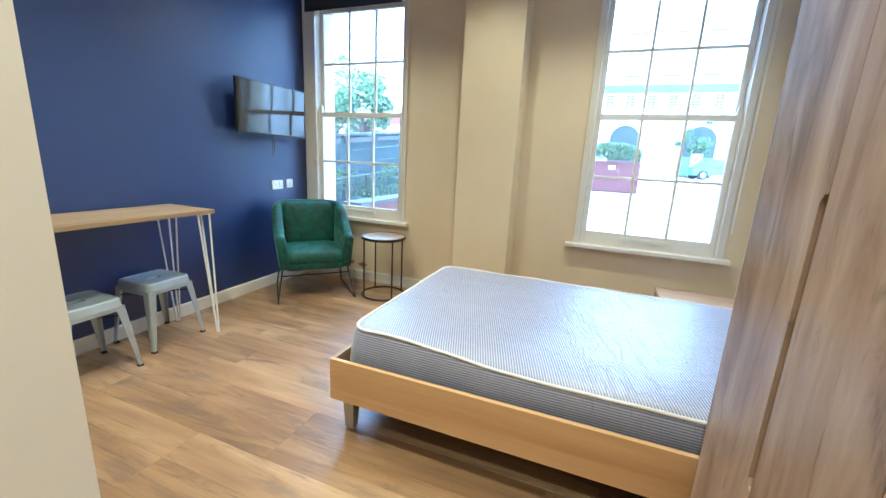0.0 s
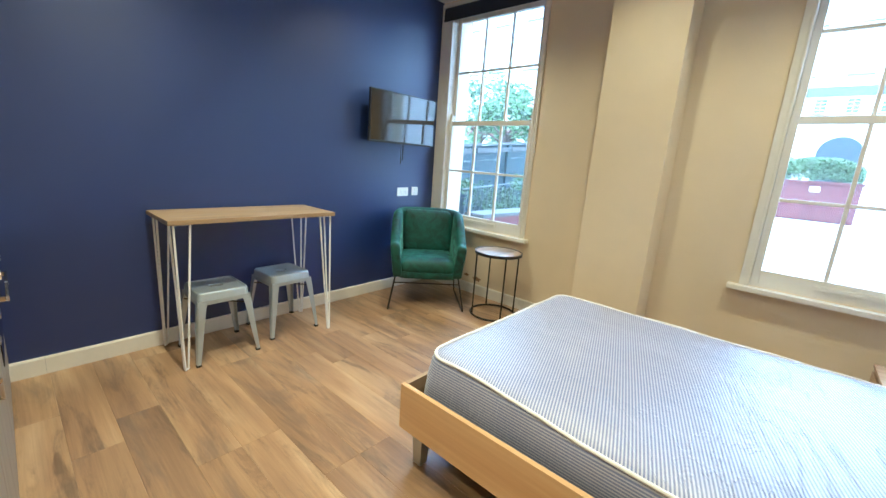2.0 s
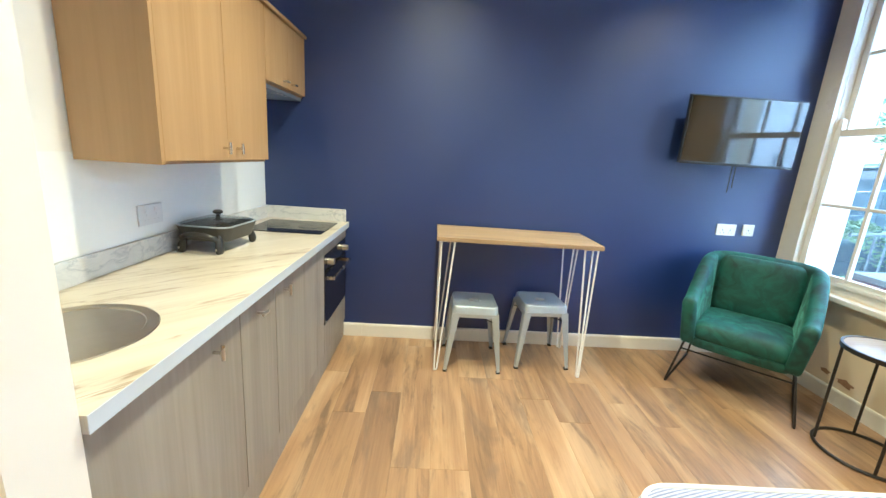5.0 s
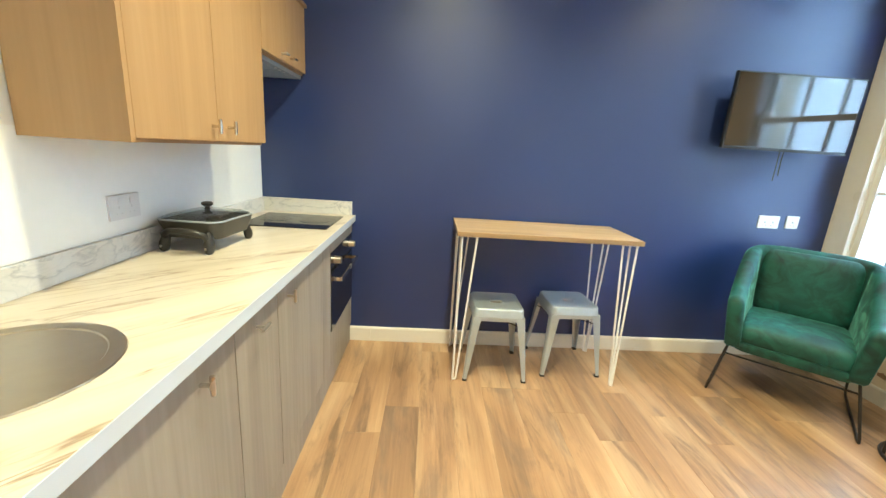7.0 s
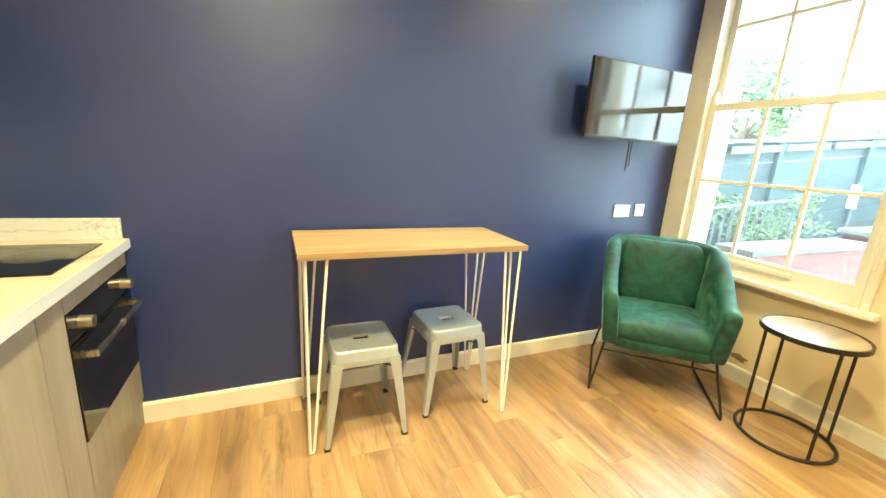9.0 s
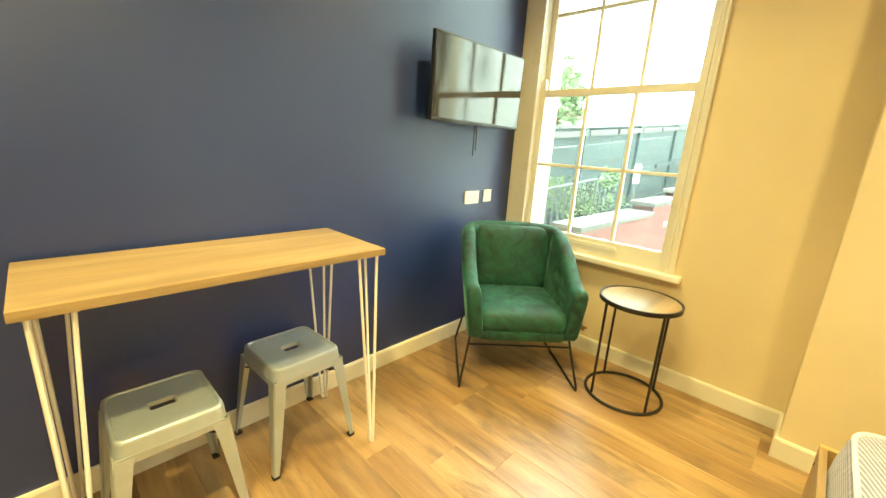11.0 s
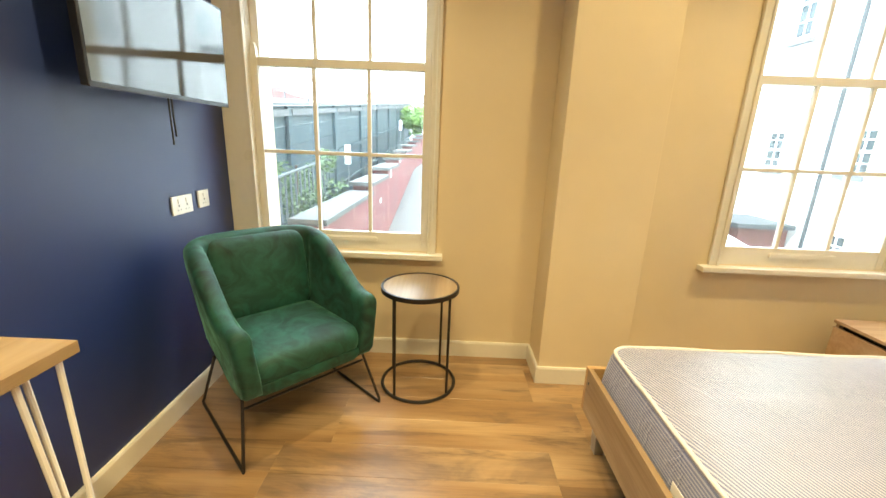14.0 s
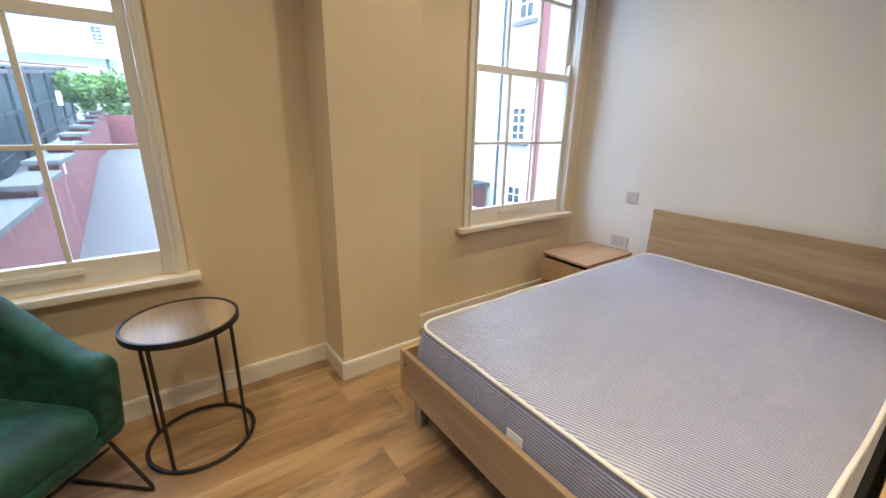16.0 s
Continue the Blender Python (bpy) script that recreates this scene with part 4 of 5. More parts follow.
def build_worktop():
    w = thing("worktop", "cream marble effect laminate worktop with a raised edge strip", "worktop", (-3.0, 0, 0))
    x0, x1, y0, y1, z0, z1 = WX + 0.003 + 3.0, NIB0 - 0.002 + 3.0, KY + 0.002, KF + 0.022, 0.87, 0.91
    sx, sy, r = -2.178 + 3.0, 2.163, 0.19
    # slab with a round hole for the bowl
    bm = bmesh.new()
    n = 48
    angles = sorted([2 * math.pi * k / n for k in range(n)] + [math.atan2(b - sy, a - sx) % (2 * math.pi) for a in (x0, x1) for b in (y0, y1)])
    for z in (z1,):
        ring_in, ring_out = [], []
        for a in angles:
            c, s = math.cos(a), math.sin(a)
            k = min(((x1 if c > 0 else x0) - sx) / c if abs(c) > 1e-9 else 1e9, ((y1 if s > 0 else y0) - sy) / s if abs(s) > 1e-9 else 1e9)
            ring_in.append((sx + r * c, sy + r * s))
            ring_out.append((sx + k * c, sy + k * s))
    loft(bm, [[(x, y, z1) for x, y in ring_in], [(x, y, z1) for x, y in ring_out], [(x, y, z0) for x, y in ring_out], [(x, y, z0) for x, y in ring_in], [(x, y, z1) for x, y in ring_in]], False, False)
    bmesh.ops.remove_doubles(bm, verts=bm.verts, dist=0.0001)
    part("slab", bm, MARBLE, w, "cream marble effect slab")
    part("edge_strip", B(x0, x1, y1, y1 + 0.002, z0, z1), EDGE, w, "cool white square front edge")
    part("back_upstand", B(x0, x1, y0, y0 + 0.016, z1 + 0.0005, z1 + 0.09, 0.002), UPSTAND, w, "pale marble effect upstand along the wall")
    part("side_upstand", B(x0, x0 + 0.016, y0 + 0.017, y1 - 0.02, z1 + 0.0005, z1 + 0.09, 0.002), UPSTAND, w, "pale marble effect upstand against the navy wall")
    s = thing("sink", "round inset brushed steel kitchen sink bowl", "sink", (sx - 3.0, sy, 0))
    prof = [(r + 0.014, z1 + 0.001), (r + 0.012, z1 + 0.004), (r - 0.018, z1 + 0.004), (r - 0.028, z1 - 0.006), (r - 0.032, z1 - 0.12), (r - 0.06, z1 - 0.155), (0.05, z1 - 0.165)]
    part("bowl", lathe(bmesh.new(), prof, 48), SINKSTEEL, s, "round steel bowl", True)
    part("drain", lathe(bmesh.new(), [(0.04, z1 - 0.1645), (0.04, z1 - 0.161), (0.02, z1 - 0.163)], 24), CHROME, s, "steel waste", True)
    h = thing("hob", "black ceramic glass electric hob set in the worktop", "hob", (-3.82, 2.19, z1))
    part("glass", B(-0.20, 0.22, -0.235, 0.235, 0.0005, 0.006, 0.002), BLACKGLASS, h, "black glass plate")
    for cy in (-0.115, 0.11):
        bm = bmesh.new()
        for rr in (0.085,):
            lathe(bm, [(rr, 0.0062), (rr, 0.0065), (rr - 0.002, 0.0065)], 40, (0.0, cy))
        part("ring", bm, RINGMARK, h, "faint grey cooking zone")


EDGE = plain("worktop_edge_white", (0.54, 0.58, 0.63), 0.35, 0, 0.02, 0.0)
RINGMARK = plain("cooking_zone_print", (0.02, 0.02, 0.022), 0.15)
build_worktop()
struct("splashback", B(WX + 0.001, NIB0 - 0.001, KY + 0.0005, KY + 0.004, 1.002, 1.36), SPLASH, label="plain glossy white splashback panel")


def wall_unit(x0, x1, z0, z1, label, handles, panel=False):
    u = thing("wall_cabinet", label, "kitchen cabinet", ((x0 + x1) / 2, 0, 0), group="kitchen wall cabinets")
    h = (x1 - x0) / 2
    y0, y1 = KY + 0.005, KY + 0.28
    part("side_panel", B(-h, -h + 0.018, y0, y1, z0, z1), OAK, u, "oak effect side panel")
    part("side_panel", B(h - 0.018, h, y0, y1 + (0.02 if panel else 0), z0, z1), OAK, u, "oak effect side panel")
    part("bottom_panel", B(-h + 0.018, h - 0.018, y0, y1, z0, z0 + 0.018), OAK, u)
    part("top_panel", B(-h + 0.018, h - 0.018, y0, y1, z1 - 0.018, z1), OAK, u)
    n = len(handles)
    hh = h - (0.009 if panel else 0)
    for k, (hx, hz, flat) in enumerate(handles):
        a, b = -h + 2 * hh * k / n + 0.0015, -h + 2 * hh * (k + 1) / n - 0.0015
        door = part("door", B(a, b, y1 + 0.001, y1 + 0.02, z0 + 0.012, z1 - 0.002, 0.0015), OAK, u, "plain oak effect door")
        tbar(door, (hx - (x0 + x1) / 2, y1 + 0.02, hz), flat=flat)
    return u


wall_unit(-3.482, -2.60, 1.335, 2.13, "oak double wall cabinet over the worktop", [(-3.125, 1.40, False), (-3.01, 1.40, False)], True)
wall_unit(WX + 0.004, -3.485, 1.755, 2.13, "short oak wall cabinet above the extractor", [(-3.86, 1.80, True), (-3.73, 1.80, True)])
cornice = tagged(part("cornice", B(WX + 0.004, -2.59, KY + 0.005, KY + 0.315, 2.131, 2.15, 0.002), OAK, None, "oak trim along the top of the wall cabinets"), "", "cornice")


def build_hood():
    h = thing("extractor_hood", "slim grey metal extractor hood under the short cabinet", "extractor hood", (-3.805, 2.03, 1.733))
    part("body", B(-0.31, 0.31, -0.15, 0.115, 0.0, 0.021, 0.003), STEEL, h, "grey metal hood body")
    for s in (-1, 1):
        part("filter", B(s * 0.14 - 0.12, s * 0.14 + 0.12, -0.10, 0.08, -0.003, -0.0005), STEEL, h, "metal mesh grease filter")
    for x in (-0.06, 0.0, 0.06):
        part("button", rod(bmesh.new(), (x, 0.1, -0.004), (x, 0.1, -0.0005), 0.008, 12), WHITEPLASTIC, h, "round pale button")


build_hood()


def build_pan():
    """Electric frying pan with a glass lid."""
    p = thing("electric_frying_pan", "black electric frying pan with a glass lid on the worktop", "electric pan", (-3.18, 2.035, 0.91), -4)
    p.matrix_basis = p.matrix_basis @ Matrix.Diagonal((0.9, 0.9, 1.03, 1))
    bm = bmesh.new()
    loft(bm, [[(x, y, z) for x, y in rounded(w, d, r, 6)] for z, w, d, r in ((0.05, 0.26, 0.22, 0.04), (0.052, 0.29, 0.25, 0.05), (0.10, 0.325, 0.285, 0.055), (0.118, 0.335, 0.295, 0.055), (0.118, 0.325, 0.285, 0.05), (0.06, 0.28, 0.24, 0.045))])
    part("pan", bm, CASTMETAL, p, "dark non-stick square pan", True)
    for s in (-1, 1):
        bm = bmesh.new()
        sweep(bm, [(s * 0.155, -0.098, 0.045), (s * 0.18, -0.088, 0.072), (s * 0.198, -0.05, 0.087), (s * 0.205, 0, 0.09), (s * 0.198, 0.05, 0.087), (s * 0.18, 0.088, 0.072), (s * 0.155, 0.098, 0.045)], 0.0125, 12)
        part("handle", bm, BLACKPLASTIC, p, "black plastic side handle", True)
        for t in (-1, 1):
            bm = bmesh.new()
            cx, cy = s * 0.15, t * 0.095
            loft(bm, [[(cx + s * o + a * w, cy + t * o * 0.4 + b * w * 0.7, z) for a, b in [(math.cos(k * math.pi / 6), math.sin(k * math.pi / 6)) for k in range(12)]] for z, w, o in ((0.0, 0.014, 0.014), (0.005, 0.022, 0.014), (0.02, 0.028, 0.014), (0.04, 0.027, 0.011), (0.06, 0.022, 0.003), (0.088, 0.014, -0.008))])
            part("leg", bm, BLACKPLASTIC, p, "rounded black plastic foot", True)
            part("screw", rod(bmesh.new(), (cx + s * 0.04, cy + t * 0.004, 0.024), (cx + s * 0.043, cy + t * 0.004, 0.024), 0.005, 10), CHROME, p, "small silver screw")
    bm = bmesh.new()
    rings = []
    for z, k in ((0.119, 1.0), (0.128, 0.97), (0.138, 0.8), (0.145, 0.5), (0.147, 0.12)):
        rings.append([(x * k, y * k, z) for x, y in rounded(0.32, 0.28, 0.05, 6)])
    loft(bm, rings, False, True)
    lid = part("lid", bm, CLEARLID, p, "domed glass lid", True)
    bm = bmesh.new()
    sweep(bm, [(x, y, 0.121) for x, y in rounded(0.325, 0.285, 0.05, 6)], 0.004, 6, closed=True)
    part("lid_rim", bm, STEEL, lid, "thin steel rim", True)
    part("lid_knob", lathe(bmesh.new(), [(0.012, 0.147), (0.01, 0.158), (0.024, 0.166), (0.026, 0.174), (0.018, 0.18)], 20), BLACKPLASTIC, lid, "round black knob", True)


build_pan()


# wardrobe beside the entrance
def build_wardrobe():
    x0, y0, y1, h = -0.685, 2.36, 3.54, 2.35
    w = thing("wardrobe", "tall driftwood effect wardrobe with recessed grip doors", "wardrobe", (x0, (y0 + y1) / 2, 0))
    hy = (y1 - y0) / 2
    for y in (hy - 0.018, -hy):
        part("side_panel", B(0.02, 0.675, y, y + 0.018, 0, h), WARDROBEWOOD, w, "driftwood effect side panel")
    part("top_panel", B(0.02, 0.675, -hy + 0.018, hy - 0.018, h - 0.018, h), WARDROBEWOOD, w)
    part("plinth", B(0.02, 0.04, -hy + 0.018, hy - 0.018, 0.0, 0.06), WARDROBEWOOD, w)
    part("back_panel", B(0.66, 0.675, -hy + 0.018, hy - 0.018, 0.06, h - 0.018), WARDROBEWOOD, w)
    split = 3.175 - (y0 + y1) / 2
    for k, (a, b) in enumerate(((split + 0.0015, hy), (split - 0.34 + 0.0015, split - 0.0015), (-hy, split - 0.3415))):
        bm = bmesh.new()
        if k == 0:
            z0, z1, g = 0.66, 1.345, 0.026
            pts = [(a, 0.07), (b, 0.07), (b, h - 0.003), (a, h - 0.003), (a, z1), (a + g * 0.6, z1 - 0.004), (a + g, z1 - 0.02), (a + g, z0 + 0.02), (a + g * 0.6, z0 + 0.004), (a, z0)]
        else:
            pts = [(a, 0.07), (b, 0.07), (b, h - 0.003), (a, h - 0.003)]
        loft(bm, [[(x, y, z) for y, z in pts] for x in (0.0, 0.0185)])
        door = part("door", bm, WARDROBEWOOD, w, "driftwood effect wardrobe door")
        part("edge_band", B(0.0, 0.0185, b + 0.0002, b + 0.001, 0.07, h - 0.003), GROOVEWOOD, door, "raw oak coloured edge")
    part("grip_recess", B(0.0187, 0.0197, split - 0.002, split + 0.034, 0.64, 1.36), GROOVEWOOD, w, "oak coloured finger grip recess")


build_wardrobe()


# outside
# ground of the square, paled so that sunlight sits in its colour
SUNLITPAVING = plain("sunlit_square_paving", (0.42, 0.41, 0.39), 0.85, 0, 0.1, 0.3, 4)
ASPHALT = plain("grey_lane_concrete", (0.135, 0.13, 0.12), 0.85, 0, 0.15, 0.3, 8)
RENDER = plain("white_render", (0.7, 0.7, 0.68), 0.8, 0, 0.05, 0.2, 6)
REDMASONRY = plain("red_painted_masonry", (0.20, 0.07, 0.065), 0.75, 0, 0.2, 0.3, 10)
PLANTERRED = plain("dark_red_timber_stain", (0.12, 0.035, 0.035), 0.7, 0, 0.2, 0.2, 8)
FENCEPAINT = plain("dark_blue_fence_paint", (0.035, 0.06, 0.068), 0.6, 0, 0.3, 0.2, 8)
COPING = plain("weathered_coping_stone", (0.12, 0.125, 0.125), 0.8, 0, 0.2, 0.3, 12)
BUSHLEAF = plain("fresh_bush_leaf", (0.17, 0.30, 0.07), 0.5, 0, 0.3, 0, 5)
LEAF = plain("green_leaf", (0.11, 0.17, 0.07), 0.5, 0, 0.4, 0, 5)
BARK = plain("tree_bark", (0.09, 0.065, 0.045), 0.9, 0, 0.3, 0.5, 20)
# colour that stands in for the shade inside the arches
ARCHSHADE = plain("arch_opening_shade", (0.035, 0.05, 0.06), 0.5, 0, 0.1, 0)
# darker copy of the far glass, with shade put into its colour
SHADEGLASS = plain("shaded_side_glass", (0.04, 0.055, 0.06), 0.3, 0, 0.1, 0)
# slate toned down so cap and pipes hold against the bright exposure
DARKSLATE = plain("darkened_slate", (0.035, 0.04, 0.042), 0.6, 0, 0.2, 0.3, 10)
BROWNBRICK = plain("red_brown_brick", (0.085, 0.032, 0.024), 0.8, 0, 0.25, 0.3, 12)
FARGLASS = plain("pale_far_glass", (0.09, 0.12, 0.13), 0.25, 0, 0.1, 0)
# lighter copy of the far glass; bright haze is put in its colour
PALEGLASS = plain("glare_washed_far_glass", (0.42, 0.48, 0.5), 0.25, 0, 0.1, 0)
DARKGLASS = plain("dark_car_glass", (0.12, 0.18, 0.22), 0.12, 0, 0.1, 0)
SLATE = plain("grey_roof_slate", (0.13, 0.14, 0.15), 0.6, 0, 0.2, 0.3, 10)
TIN = plain("pale_green_canopy_sheet", (0.5, 0.62, 0.6), 0.5, 0, 0.1, 0)
PIPEPAINT = plain("grey_drainpipe_paint", (0.10, 0.12, 0.13), 0.5, 0, 0.1, 0)
CARPAINT = plain("teal_car_paint", (0.20, 0.42, 0.45), 0.25, 0.2, 0.05, 0)


def ground_z(x, y):
    return 0.7 * min(1, max(0, (y - 9) / 4.4))


gm = bmesh.new()
gxs, gys = (-300, -60, -3.62, -1.9, 1.6, 1.601, 60, 300), (6.141, 9, 13.4, 16, 60, 400)
gv = [[gm.verts.new((x, y, ground_z(x, y) if not (x > 1.6005 and y < 16) else (-1.3 if x < 300 else -1.3))) for x in gxs] for y in gys]
for i in range(len(gys) - 1):
    for j in range(len(gxs) - 1):
        gm.faces.new((gv[i][j], gv[i][j + 1], gv[i + 1][j + 1], gv[i + 1][j]))
# faces of the square get the sunlit tone, the lane stays grey
for f in gm.faces:
    c = f.calc_center_median()
    if c.x > -1.9 and c.x < 1.6 and c.y > 9 or c.y > 16 or c.x > 1.6005:
        f.material_index = 1
ground = struct("ground", gm, ASPHALT, label="paved ground outside, rising away from the window, the square paled as if sunlit")
ground.data.materials.append(SUNLITPAVING)

LANE = -3.77
retaining = struct("red_wall", B(LANE - 0.22, LANE, 6.15, 6.299, -0.1, 0.74), REDMASONRY, label="red painted low masonry wall with stepped stone copings")
for k in range(9):
    y0 = 6.9 + 1.15 * k - (0 if k else 0.6)
    z = 0.75 + 0.084 * 1.15 * k
    sec = struct("wall_section", B(LANE - 0.22, LANE, y0, 6.9 + 1.15 * (k + 1), -0.1, z), REDMASONRY, retaining)
    struct("coping", B(LANE - 0.25, LANE + 0.03, y0 - 0.06, 6.9 + 1.15 * (k + 1) - 0.03, z, z + 0.045, 0.006), COPING, retaining, "weathered grey coping stone")
struct("end_wall", B(LANE, -1.9, 17.3, 17.5, 0.5, 1.5), REDMASONRY, label="red painted masonry wall across the lane")
for (y, z, w, h, mat, lab) in ((8.6, 0.60, 0.11, 0.06, WHITEPLASTIC, "small white notice"), (9.5, 0.92, 0.10, 0.2, GLOSSWHITE, "small yellowed notice"), (10.6, 1.05, 0.12, 0.12, WHITEPLASTIC, "small white notice")):
    s = thing("wall_notice", lab + " fixed to the red wall", "notice", (LANE + 0.001, y, z), group="notices on the red wall")
    part("plate", B(0, 0.006, -w / 2, w / 2, -h / 2, h / 2), mat, s)

# fence behind the wall
FX = -4.75
fence = thing("garden_fence", "dark blue painted timber fence standing behind the red wall", "fence", (FX, 6.3, 0))
BAY = 0.92


def sloped(x0, x1, y0, y1, z0, z1):
    """A board along y that climbs with the lane."""
    up = 0.088 * (y1 - y0)
    return loft(bmesh.new(), [[(x0, y, z0 + k), (x1, y, z0 + k), (x1, y, z1 + k), (x0, y, z1 + k)] for y, k in ((y0, 0), (y1, up))])


for k in range(17):
    y0 = BAY * k
    base, top = 0.1 + 0.085 * y0, 1.53 + 0.088 * y0
    if k % 2 == 0:
        part("post", B(0.0, 0.045, y0 - 0.05, y0 + 0.05, base - 0.3, top - 0.01, 0.004), FENCEPAINT, fence, "dark square fence post")
    for r, hz in ((top - 0.10, 0.07), (base + 0.72, 0.06), (base + 0.15, 0.06)):
        part("rail", sloped(0.02, 0.055, y0 + 0.05, y0 + BAY - 0.05, r, r + hz), FENCEPAINT if hz < 0.07 else COPING, fence, "horizontal fence rail")
    hb = (top - base + 0.1) / 7
    for j in range(7):
        part("board", sloped(-0.018, 0.0, y0 - 0.04, y0 + BAY - 0.045, base - 0.1 + j * hb, base - 0.1 + (j + 1) * hb - 0.004), FENCEPAINT, fence)
    part("coping", sloped(-0.04, 0.06, y0 - 0.045, y0 + BAY - 0.05, top + 0.002, top + 0.03), COPING, fence, "weathered grey capping board")
rail = thing("metal_railing", "thin dark metal railing between the wall and the fence", "railing", (LANE - 0.45, 6.5, 0))
for k in range(14):
    part("baluster", rod(bmesh.new(), (0, 0.11 * k, 0.6), (0, 0.11 * k, 1.06 + 0.008 * k), 0.008, 6), PIPEPAINT, rail)
part("top_rail", rod(bmesh.new(), (0, -0.1, 1.04), (0, 1.5, 1.15), 0.012, 6), PIPEPAINT, rail)
for k, (x, y, z) in enumerate(((LANE - 0.36, 8.4, 1.04), (LANE - 0.36, 13.5, 1.58))):
    s = thing("white_sign", "narrow upright white sign on a thin post beside the fence", "sign", (x, y, z), group="signs by the fence")
    part("board", B(-0.036, 0.036, -0.01, 0.01, 0.02, 0.25, 0.003), WHITEPLASTIC, s)
    part("post", rod(bmesh.new(), (0, 0.022, -0.9), (0, 0.022, 0.28), 0.01, 8), PIPEPAINT, s)


def leaves(centre, radius, count, size, seed, squash=(1, 1, 1)):
    """Small leaf blades in an uneven crown made of clumps."""
    r = random.Random(seed)
    verts, faces = [], []
    clumps = [(Vector((r.gauss(0, 0.55), r.gauss(0, 0.55), r.gauss(0, 0.45))), r.uniform(0.2, 0.45)) for _ in range(16)]
    for _ in range(count):
        c, cr = r.choice(clumps)
        d = Vector((r.gauss(0, 1), r.gauss(0, 1), r.gauss(0, 1))).normalized() * cr * r.uniform(0.55, 1.05)
        p = Vector(centre) + Vector([(c + d)[i] * radius * squash[i] for i in range(3)])
        a = Vector((r.gauss(0, 1), r.gauss(0, 1), r.gauss(0, 0.5))).normalized() * size
        b = a.cross(Vector((r.gauss(0, 1), r.gauss(0, 1), r.gauss(0, 1))).normalized()).normalized() * size * 0.45
        n = len(verts)
        verts += [p - a, p + b, p + a, p - b]
        faces.append((n, n + 1, n + 2, n + 3))
    bm = bmesh.new()
    vs = [bm.verts.new(v) for v in verts]
    for f in faces:
        bm.faces.new([vs[i] for i in f])
    return bm


def tree(x, y, base, height, radius, seed, label):
    t = thing("tree", label, "tree", (x, y, base), group="trees outside")
    r = random.Random(seed)
    bm = bmesh.new()
    sweep(bm, [(0, 0, 0), (0.03, 0.02, height * 0.3), (-0.03, 0, height * 0.6)], 0.13, 10)
    for _ in range(7):
        a, h = r.uniform(0, 6.28), height * r.uniform(0.35, 0.6)
        rod(bm, (0, 0, h), (math.cos(a) * radius * 0.6, math.sin(a) * radius * 0.6, h + radius * r.uniform(0.3, 0.8)), 0.05, 6, 0.015)
    part("trunk", bm, BARK, t, "grey brown trunk and limbs", True)
    part("crown", leaves((0, 0, height * 0.75), radius, 2600, 0.085, seed), LEAF, t, "loose crown of small green leaves")


tree(-8.2, 13.2, 0.4, 3.1, 1.05, 3, "leafy green tree standing behind the dark fence")
tree(-10.6, 15.0, 0.5, 3.3, 1.2, 5, "larger leafy green tree further behind the fence")
bush = thing("bush", "bright green rounded bush at the end of the lane", "bush", (-3.3, 18.8, 0.7))
part("foliage", leaves((0, 0, 1.15), 1.3, 9000, 0.07, 9, (1.1, 0.8, 0.7)), BUSHLEAF, bush)
part("stems", rod(bmesh.new(), (0, 0, 0), (0, 0, 0.7), 0.04, 8), BARK, bush)
ivy = thing("climbing_plant", "green climbing plant growing over the fence foot", "plant", (-4.35, 7.3, 0.5))
part("foliage", leaves((0, 0, 0.35), 0.62, 2600, 0.027, 12, (0.35, 1.5, 0.75)), LEAF, ivy)
part("stem", rod(bmesh.new(), (0, 0, -0.3), (0, 0, 0.6), 0.012, 6), BARK, ivy)


def far_window(parent, m, w, h, cols=2, rows=2, glazing=PALEGLASS):
    """A window on a facade: local x along the wall, y inwards, origin at its foot centre."""
    bm = bmesh.new()
    f = 0.06
    for a, b, c, d in ((-w / 2, -w / 2 + f, 0, h), (w / 2 - f, w / 2, 0, h), (-w / 2 + f, w / 2 - f, 0, f), (-w / 2 + f, w / 2 - f, h - f, h), (-w / 2 + f, w / 2 - f, h / 2 - 0.025, h / 2 + 0.025)):
        box(bm, a, b, -0.03, 0.05, c, d)
    for k in range(1, cols):
        x = -w / 2 + w * k / cols
        box(bm, x - 0.015, x + 0.015, -0.02, 0.03, f, h - f)
    for k in range(1, rows * 2):
        if k != rows:
            box(bm, -w / 2 + f, w / 2 - f, -0.02, 0.03, h * k / (2 * rows) - 0.012, h * k / (2 * rows) + 0.012)
    win = part("window", bm, WHITEMETAL, parent, "white framed window", turn=m)
    part("pane", B(-w / 2 + f, w / 2 - f, -0.006, -0.001, f, h - f), glazing, win, "reflective far glass, shade and glare put in its colour")
    part("sill", B(-w / 2 - 0.08, w / 2 + 0.08, -0.12, 0.0, -0.09, -0.01), SLATE, win, "grey window ledge")


# pale building to the side
side = thing("side_building", "white rendered building with sash windows and a red brick pier", "building", (4.2, 6.6, -1.3))
part("wall", B(0, 6, 0, 12.5, 0, 13), RENDER, side, "white rendered wall")
part("brick_pier", B(-0.12, 0.0, 3.04, 3.5, 0, 12.9), REDMASONRY, side, "red brick pier")
part("roof", B(-0.3, 6.2, -0.2, 12.7, 13, 13.4), SLATE, side, "dark slate roof edge")
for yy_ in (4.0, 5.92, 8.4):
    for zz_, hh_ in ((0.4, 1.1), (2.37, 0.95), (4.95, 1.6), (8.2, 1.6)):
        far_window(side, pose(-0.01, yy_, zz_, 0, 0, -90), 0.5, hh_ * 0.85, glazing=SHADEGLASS)
